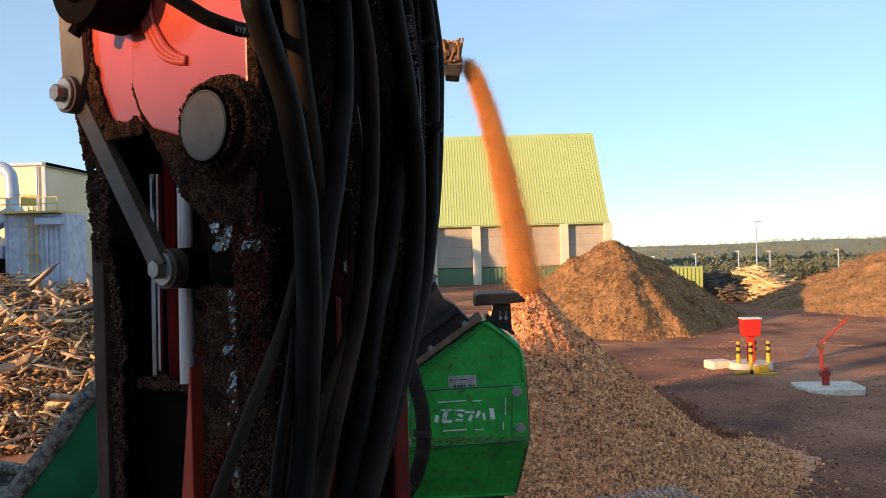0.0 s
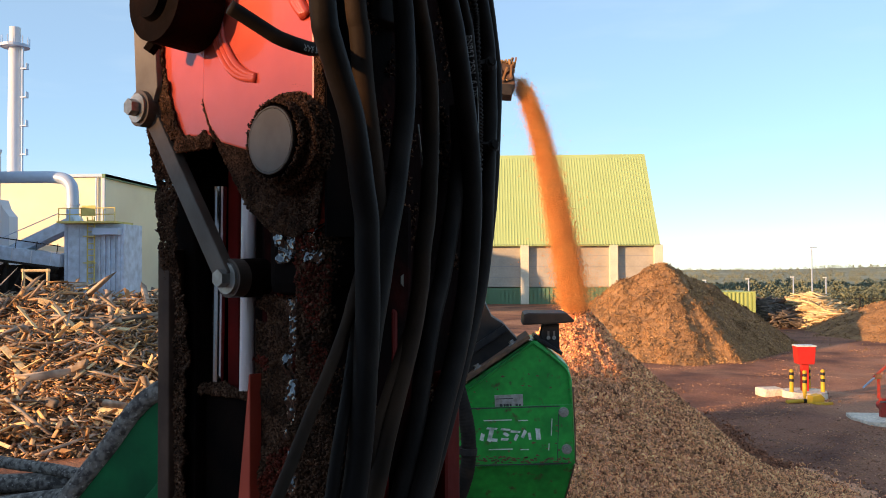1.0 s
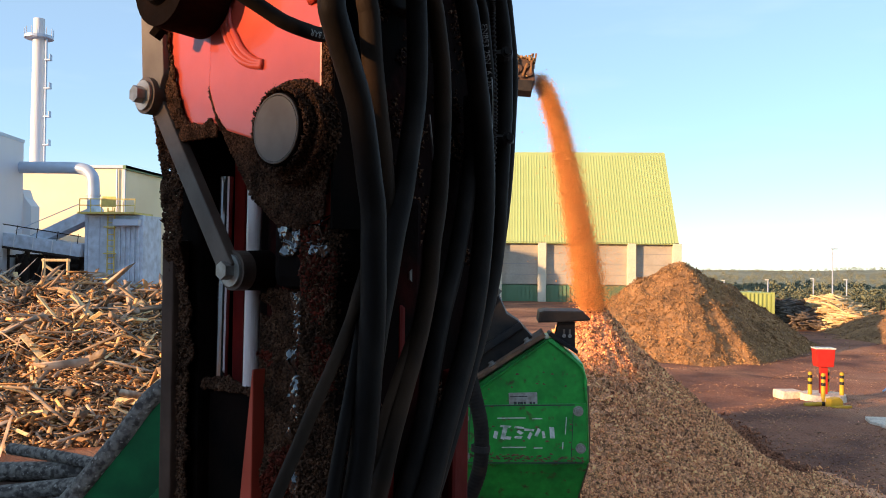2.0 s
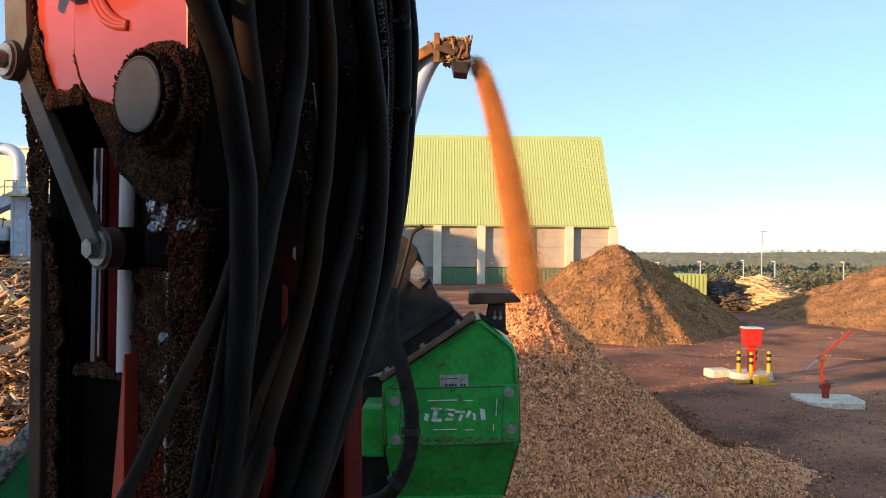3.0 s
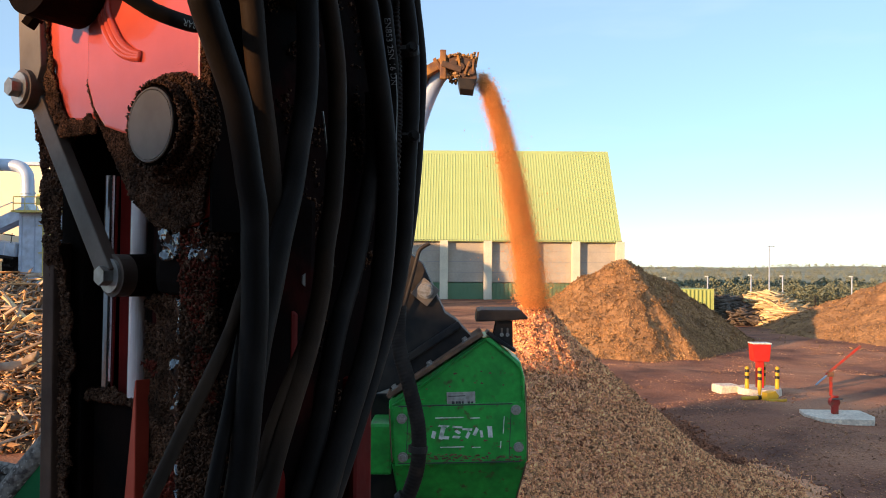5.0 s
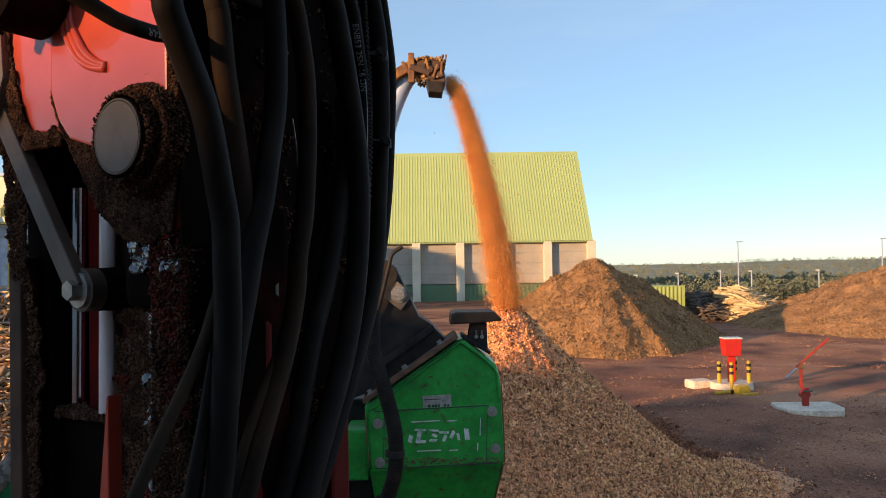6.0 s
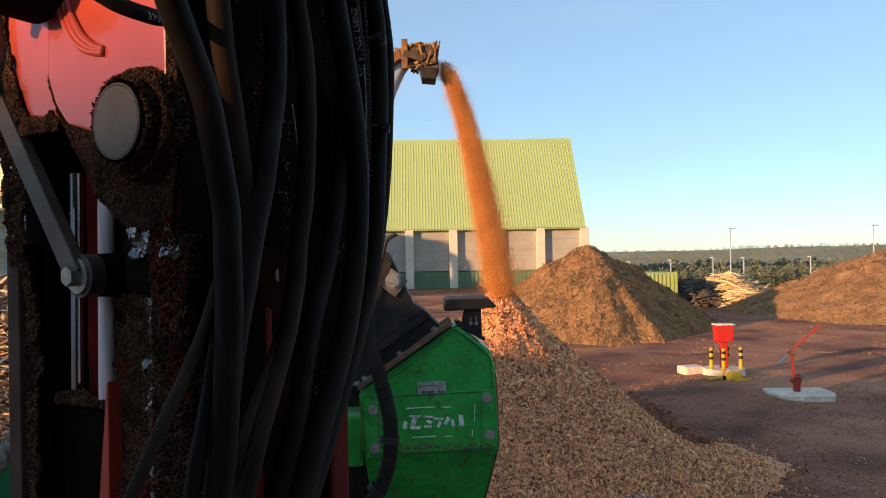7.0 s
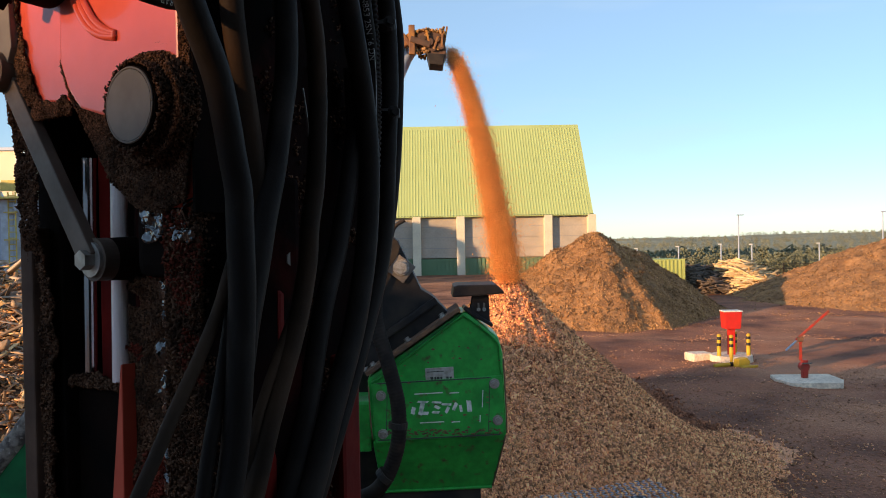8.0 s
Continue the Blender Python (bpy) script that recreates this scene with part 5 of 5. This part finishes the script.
    part("cylinder_eye", rod(rod(B(), (-0.128, -0.085, 0.196), (-0.128, -0.015, 0.196), 0.060, 0.063, 40), (-0.128, -0.095, 0.196), (-0.128, -0.084, 0.196), 0.030, 0.034, 28), M_DARK, ob)
    part("boom_cylinder", rod(B(), (-0.14, -0.05, 0.23), (-0.28, -0.05, 0.55), 0.046, 0.046, 36), M_BLACKP, ob, "black hydraulic cylinder end")
    part("eye_bolt", hexhead(B(), (-0.180, -0.05, 0.150), (-0.5, -0.3, -0.8), 0.010, 0.016, 1.2), M_DARK, ob)
    # grease
    def wet(a0, a1, h0, h1, depth, na, nh, cut, seed, ripples):
        """A wet uneven smear of grease with a ragged outline."""
        verts, faces = [], []
        for q in range(nh + 1):
            for p in range(na + 1):
                u, v = p / na, q / nh
                a, h = a0 + (a1 - a0) * u, h0 + (h1 - h0) * v
                saw = (h * ripples + 0.9 * noise.noise(Vector((a * 30, h * 14, seed)))) % 1.0
                d = 0.13 * saw / ripples + 0.0065 * noise.fractal(Vector((a * 60, h * 45, seed)), 1.0, 2.0, 3)
                verts.append((a, depth - d, h))
        for q in range(nh):
            for p in range(na):
                u, v = (p + 0.5) / na, (q + 0.5) / nh
                a, h = a0 + (a1 - a0) * u, h0 + (h1 - h0) * v
                edge = min(1.0, 5 * min(u, 1 - u), 8 * min(v, 1 - v))
                if noise.fractal(Vector((a * 45, h * 38, seed + 9)), 1.0, 2.0, 3) + edge > cut:
                    k = q * (na + 1) + p
                    faces.append((k, k + 1, k + na + 2, k + na + 1))
        me = bpy.data.meshes.new("grease")
        me.from_pydata(verts, [], faces)
        return smooth(me)

    part("neck", box(B(), (0.052, 0.036, -0.155), (0.116, 0.056, 0.10), bevel=0.016), M_DARK, ob, "greasy black neck")
    part("grease", wet(0.004, 0.116, -0.165, -0.110, 0.006, 110, 60, 0.55, 1.0, 34), M_GREASE, ob, "shiny wet grease")
    part("grease", wet(-0.012, 0.024, -0.57, -0.165, 0.045, 30, 240, 0.85, 3.0, 24), M_GREASE, ob, "shiny wet grease")
    part("nut", hexhead(B(), (0.078, 0.166, -0.187), (0.976, 0.22, 0), 0.010, 0.016, 1.5), M_STEEL, ob)
    part("bracket", box(B(), (0.085, 0.14, 0.19), (0.04, 0.06, 0.05), bevel=0.003), M_BLACK, ob)
    # caked sawdust
    r = np.random.default_rng(51)

    def crust(n, lo, hi, keep, depth, size):
        a, h = r.uniform(lo[0], hi[0], n), r.uniform(lo[1], hi[1], n)
        ok = np.array([keep(x, z) for x, z in zip(a, h)])
        a, h = a[ok], h[ok]
        c = np.array([depth(x, z) for x, z in zip(a, h)]) - r.random(len(a)) ** 2 * size * 1.6
        s = size * r.uniform(0.45, 1.0, (len(a), 3))
        return np.stack([a, c, h], 1), s

    def lump(x, z, f=30.0):
        return noise.fractal(Vector((x * f, z * f, 3.0)), 1.0, 2.0, 3)

    def lobe(x, z):
        if math.hypot(x - 0.056, z + 0.004) < 0.070 + 0.006 * lump(x, z):
            return True
        high = np.interp(x, [-0.128, -0.118, -0.110, -0.098, -0.06, -0.02, 0.076, 0.086, 0.094, 0.101, 0.12], [0.068, 0.046, 0.030, 0.016, 0.008, 0.0, 0.0, 0.05, 0.15, 0.29, 0.32])
        low = np.interp(x, [-0.128, -0.110, -0.078, -0.033, 0.016, 0.06, 0.106, 0.12], [0.060, 0.020, -0.024, -0.086, -0.122, -0.130, -0.117, -0.04])
        return low < z < high + 0.009 * lump(x, z, 40)

    def ring(n):
        """Crust round the pin boss."""
        a, u = r.uniform(0, 2 * math.pi, n), r.random(n)
        face = u < 0.4
        deep = r.random(n)
        rad = np.where(face, r.uniform(0.046, 0.060, n), np.where(deep < 0.55, 0.064 - 0.006 * deep / 0.55, 0.0475) + r.random(n) ** 2 * 0.003)
        c = np.where(face, -0.024, -0.042 * deep) - r.random(n) ** 2 * 0.003
        return np.stack([px + rad * np.cos(a), c, pz + rad * np.sin(a)], 1), 0.0016 * r.uniform(0.45, 1.0, (n, 3))

    sets = [
        ring(9000),
        crust(90000, (-0.13, -0.135), (0.118, 0.30), lobe, lambda x, z: -0.004 - 0.003 * lump(x, z), 0.0014),
        crust(16000, (-0.345, -0.02), (-0.205, 0.17), lambda x, z: -0.345 + 0.3 * max(0.0, 0.10 - z) + 0.006 * lump(x, z, 40) < x < -0.262 + 0.28 * max(0.0, 0.13 - z) + 0.012 * lump(x, z, 40), lambda x, z: 0.032 - 0.004 * lump(x, z), 0.0019),
        crust(3500, (-0.20, 0.0), (-0.115, 0.04), lambda x, z: z < 0.022 + 0.008 * lump(x, z, 40), lambda x, z: -0.002 - 0.003 * lump(x, z), 0.0016),
        crust(9000, (-0.262, 0.02), (-0.185, 0.17), lambda x, z: x < -0.233 + 0.42 * max(0.0, 0.13 - z) + 0.007 * lump(x, z, 40), lambda x, z: -0.002 - 0.003 * lump(x, z), 0.0017),
        crust(26000, (-0.325, -0.58), (-0.198, 0.07), lambda x, z: x > np.interp(z, [-0.24, -0.12, 0.05], [-0.250, -0.262, -0.284]) + 0.008 * lump(x, z, 35) and x < -0.216 + 0.010 * lump(x, z, 25), lambda x, z: np.interp(z, [-0.22, -0.15], [0.026, 0.010]) - 0.006 * lump(x, z), 0.0019),
        crust(64000, (-0.088, -0.62), (0.097, -0.075), lambda x, z: lump(x, z, 14) > -0.55 and (z < -0.205 + 0.02 * lump(x, z, 18) or x > 0.055), lambda x, z: 0.056 - 0.008 * lump(x, z, 22), 0.0017),
        crust(6000, (-0.22, -0.358), (-0.09, -0.32), lambda x, z: z < -0.343 + 0.012 * lump(x, z, 40), lambda x, z: 0.055 - 0.012 * lump(x, z), 0.0019),
    ]
    ux, uy = -0.2195, 0.9756

    def on_side(n, lo, hi, size):
        """Crust on the open side of the mast."""
        t, h = r.uniform(lo[0], hi[0], n), r.uniform(lo[1], hi[1], n)
        ok = np.array([lump(x, z, 17) > 0.22 - 5 * max(0.0, 0.08 - x) and x < 0.46 + 0.3 * min(0.0, z) for x, z in zip(t, h)])
        t, h = t[ok], h[ok]
        out = r.random(len(t)) * 0.006
        return np.stack([0.109 + ux * t + uy * out, 0.015 + uy * t - ux * out, h], 1), size * r.uniform(0.5, 1.0, (len(t), 3))

    n = 22000
    s, h, out = r.uniform(0.0, 0.05, n), r.uniform(-0.62, -0.12, n), r.random(n) ** 2 * 0.006
    bumps = np.array([0.004 * lump(x, z, 25) for x, z in zip(s, h)])
    end = np.stack([0.109 - uy * s - ux * (out + bumps), 0.015 + ux * s - uy * (out + bumps), h], 1)
    flake = np.array([lump(x, z, 9) > 0.15 for x, z in zip(s, h)]) & (r.random(n) < 0.5)
    sets.append((end[~flake], 0.0020 * r.uniform(0.45, 1.0, ((~flake).sum(), 3))))
    sets.append(on_side(16000, (0.0, -0.60), (0.46, 0.4), 0.0019))
    pts, sizes = np.concatenate([s[0] for s in sets]), np.concatenate([s[1] for s in sets])
    tagged(part("sawdust_crust", many("sawdust_crust", pts, sizes, turns(len(pts), r, 1.0), 0.3, r, True), M_CRUST, ob, "caked brown sawdust"), kind="stuff")
    red = crust(14000, (-0.10, -0.60), (0.09, -0.10), lambda x, z: lump(x, z, 9) + 4 * (x - 0.02) > 0.10, lambda x, z: 0.053 - 0.008 * lump(x, z, 22), 0.0022)
    red = (np.concatenate([red[0], end[flake]]), np.concatenate([red[1], 0.0021 * r.uniform(0.45, 1.0, (flake.sum(), 3))]))
    tagged(part("paint_crust", many("paint_crust", red[0], red[1], turns(len(red[0]), r, 1.0), 0.3, r, True), M_REDDUST, ob, "red paint flakes in the sawdust"), kind="stuff")
    # hoses down the open side
    def hose(line, rad, mat, ridges=0.0):
        return part("hydraulic_hose", tube(line, rad, 18, 8, ridges), mat, ob)

    hose([(0.203, -0.095, 0.246), (0.202, -0.090, 0.167), (0.199, -0.080, 0.108), (0.197, -0.074, 0.091), (0.189, -0.048, 0.052), (0.182, -0.022, 0.011), (0.177, -0.006, -0.033), (0.174, 0.005, -0.074), (0.172, 0.014, -0.110), (0.171, 0.016, -0.159), (0.171, 0.017, -0.214), (0.171, 0.014, -0.269), (0.174, 0.007, -0.322), (0.175, 0.001, -0.369), (0.178, -0.010, -0.415), (0.183, -0.025, -0.456), (0.193, -0.061, -0.550)], 0.0152, M_RUBBER)
    hose([(0.151, 0.023, -0.227), (0.155, 0.008, -0.275), (0.159, -0.006, -0.321), (0.163, -0.020, -0.360), (0.166, -0.032, -0.398), (0.170, -0.047, -0.452), (0.181, -0.084, -0.544)], 0.0077, M_RUBBER)
    hose([(0.136, 0.046, -0.159), (0.142, 0.022, -0.204), (0.147, 0.003, -0.240), (0.157, -0.034, -0.289), (0.166, -0.070, -0.333), (0.175, -0.103, -0.375), (0.185, -0.138, -0.417), (0.202, -0.200, -0.492)], 0.0071, M_RUBBER2)
    hose([(0.146, 0.007, 0.303), (0.144, 0.017, 0.215), (0.140, 0.030, 0.147), (0.139, 0.036, 0.127), (0.137, 0.045, 0.065), (0.132, 0.061, 0.004), (0.129, 0.074, -0.060), (0.126, 0.084, -0.139), (0.129, 0.076, -0.199), (0.135, 0.052, -0.268)], 0.0135, M_RUBBER2)
    hose([(0.137, 0.108, 0.346), (0.135, 0.115, 0.248), (0.132, 0.127, 0.173), (0.131, 0.130, 0.150), (0.131, 0.132, 0.093), (0.131, 0.129, 0.035), (0.136, 0.113, -0.024), (0.139, 0.099, -0.081), (0.145, 0.077, -0.138), (0.150, 0.060, -0.191), (0.156, 0.038, -0.253), (0.161, 0.021, -0.313)], 0.0140, M_RUBBER)
    hose([(0.142, 0.120, 0.350), (0.137, 0.137, 0.254), (0.130, 0.162, 0.183), (0.127, 0.173, 0.161), (0.123, 0.191, 0.093), (0.121, 0.196, 0.022), (0.123, 0.191, -0.037), (0.125, 0.183, -0.096), (0.128, 0.169, -0.146), (0.131, 0.160, -0.196), (0.138, 0.134, -0.263), (0.148, 0.097, -0.326), (0.158, 0.062, -0.384), (0.164, 0.040, -0.430), (0.172, 0.013, -0.475), (0.189, -0.047, -0.557)], 0.0123, M_RUBBER2)
    hose([(0.130, 0.134, -0.257), (0.141, 0.094, -0.307), (0.149, 0.062, -0.352), (0.154, 0.044, -0.387), (0.156, 0.038, -0.417), (0.159, 0.028, -0.470), (0.169, -0.008, -0.577)], 0.0061, M_RUBBER2)
    hose([(0.123, 0.188, 0.383), (0.115, 0.219, 0.286), (0.103, 0.263, 0.213), (0.100, 0.276, 0.190), (0.094, 0.299, 0.130), (0.088, 0.321, 0.067), (0.084, 0.337, 0.002), (0.083, 0.342, -0.066), (0.084, 0.335, -0.146), (0.090, 0.315, -0.218), (0.098, 0.282, -0.295), (0.110, 0.236, -0.365), (0.121, 0.196, -0.423), (0.129, 0.168, -0.467), (0.139, 0.130, -0.516), (0.160, 0.056, -0.605)], 0.0160, M_RUBBER)
    hose([(0.061, 0.335, 0.087), (0.060, 0.339, 0.004), (0.065, 0.320, -0.066), (0.071, 0.297, -0.129), (0.076, 0.275, -0.185), (0.084, 0.242, -0.245), (0.090, 0.218, -0.304), (0.096, 0.194, -0.374), (0.105, 0.158, -0.453), (0.125, 0.080, -0.590)], 0.0139, M_RUBBER)
    hose([(0.080, 0.279, 0.432), (0.073, 0.308, 0.324), (0.062, 0.350, 0.243), (0.059, 0.364, 0.218), (0.056, 0.377, 0.170), (0.053, 0.390, 0.122), (0.052, 0.394, 0.071), (0.053, 0.390, 0.001), (0.058, 0.367, -0.103)], 0.0092, M_RUBBER)
    hose([(0.077, 0.318, 0.448), (0.070, 0.346, 0.336), (0.062, 0.380, 0.251), (0.060, 0.386, 0.223), (0.058, 0.393, 0.153), (0.058, 0.397, 0.082), (0.058, 0.396, 0.023), (0.060, 0.388, -0.060)], 0.0047, M_RUBBER, 0.0022)
    hose([(0.057, 0.355, 0.469), (0.048, 0.391, 0.356), (0.039, 0.428, 0.268), (0.036, 0.441, 0.240), (0.032, 0.456, 0.190), (0.031, 0.461, 0.094), (0.033, 0.454, 0.027), (0.035, 0.445, -0.055), (0.038, 0.433, -0.145), (0.044, 0.405, -0.224), (0.056, 0.355, -0.305), (0.072, 0.292, -0.393), (0.092, 0.212, -0.497), (0.116, 0.115, -0.605)], 0.0141, M_RUBBER)
    hose([(0.035, 0.407, 0.496), (0.027, 0.442, 0.377), (0.018, 0.479, 0.285), (0.015, 0.490, 0.256), (0.011, 0.511, 0.167), (0.011, 0.507, 0.072), (0.014, 0.495, -0.023), (0.019, 0.473, -0.117), (0.026, 0.443, -0.190), (0.034, 0.410, -0.259), (0.047, 0.358, -0.323), (0.066, 0.274, -0.423), (0.084, 0.198, -0.510), (0.104, 0.117, -0.609)], 0.0096, M_RUBBER)
    eye = (0.887, -0.640, -0.167)
    loop = [(0.111, -0.14, 0.122), (0.121, -0.11, 0.107), (0.125, -0.098, 0.101), (0.13, -0.085, 0.095), (0.137, -0.063, 0.09), (0.127, -0.028, 0.094), (0.108, 0.014, 0.112), (0.101, 0.041, 0.13), (0.095, 0.065, 0.148)]
    hose(loop, 0.0085, M_RUBBER)
    part("hose_print", print_on("380/385 BAR", loop, 0.0085, 0.095, 0.010, eye, True), M_PRINT, ob)
    thin = [(0.080, 0.279, 0.432), (0.073, 0.308, 0.324), (0.062, 0.350, 0.243), (0.059, 0.364, 0.218), (0.056, 0.377, 0.170), (0.053, 0.390, 0.122), (0.052, 0.394, 0.071), (0.053, 0.390, 0.001), (0.058, 0.367, -0.103)]
    part("hose_print", print_on("EN853 2SN 16 DN", thin, 0.0094, 0.245, 0.013, eye), M_PRINT, ob)
    part("print_line", tube([Vector(p) + Vector((0.0085, -0.0045, 0)) for p in thin[5:8]], 0.0008, 6, 6), M_PRINT, ob)
    part("bare_cable", tube([(0.118, 0.172, 0.030), (0.117, 0.180, -0.010), (0.118, 0.184, -0.06)], 0.0013, 6), M_BOLT, ob)
    for p, q, rad in (((0.046, 0.432, 0.178), (0.044, 0.438, 0.166), 0.017), ((0.048, 0.436, 0.040), (0.046, 0.439, 0.028), 0.017)):
        part("hose_clamp", rod(B(), p, q, rad, seg=16), M_BLACK, ob)
        part("clamp_bolt", hexhead(B(), Vector(p) + Vector((0.016, -0.010, -0.006)), (0.8, -0.6, 0), 0.006, 0.010), M_BLACK, ob)

crane()


def operator_cab():
    """The dark cab round the camera, open to the front."""
    ob = thing("operator_cab", "dark operator cab with open front and slim front pillar", "cab", pose(0, 0, 0))
    part("floor", box(B(), (0.35, -0.42, 2.55), (1.5, 1.5, 0.10), bevel=0.01), M_BLACK, ob)
    part("roof", box(B(), (0.35, -0.42, 4.98), (1.5, 1.5, 0.08), bevel=0.01), M_BLACK, ob)
    part("back_wall", box(B(), (0.35, -1.14, 3.77), (1.5, 0.06, 2.34)), M_BLACK, ob)
    part("side_wall", box(B(), (-0.37, -0.42, 3.77), (0.06, 1.38, 2.34)), M_BLACK, ob)
    part("side_wall", box(B(), (1.07, -0.42, 3.77), (0.06, 1.38, 2.34)), M_BLACK, ob)
    part("front_pillar", box(B(), (-0.348, 0.31, 3.77), (0.10, 0.08, 2.34), bevel=0.01), M_BLACK, ob)
    part("front_pillar", box(B(), (1.05, 0.31, 3.77), (0.10, 0.08, 2.34), bevel=0.01), M_BLACK, ob)
    part("front_panel", box(B(), (0.35, 0.31, 2.95), (1.3, 0.05, 0.70), bevel=0.01), M_BLACK, ob)
    for x in (-0.25, 0.95):
        for y in (-1.0, 0.2):
            part("leg", box(B(), (x, y, 1.25), (0.12, 0.12, 2.5)), M_BLACK, ob)


operator_cab()
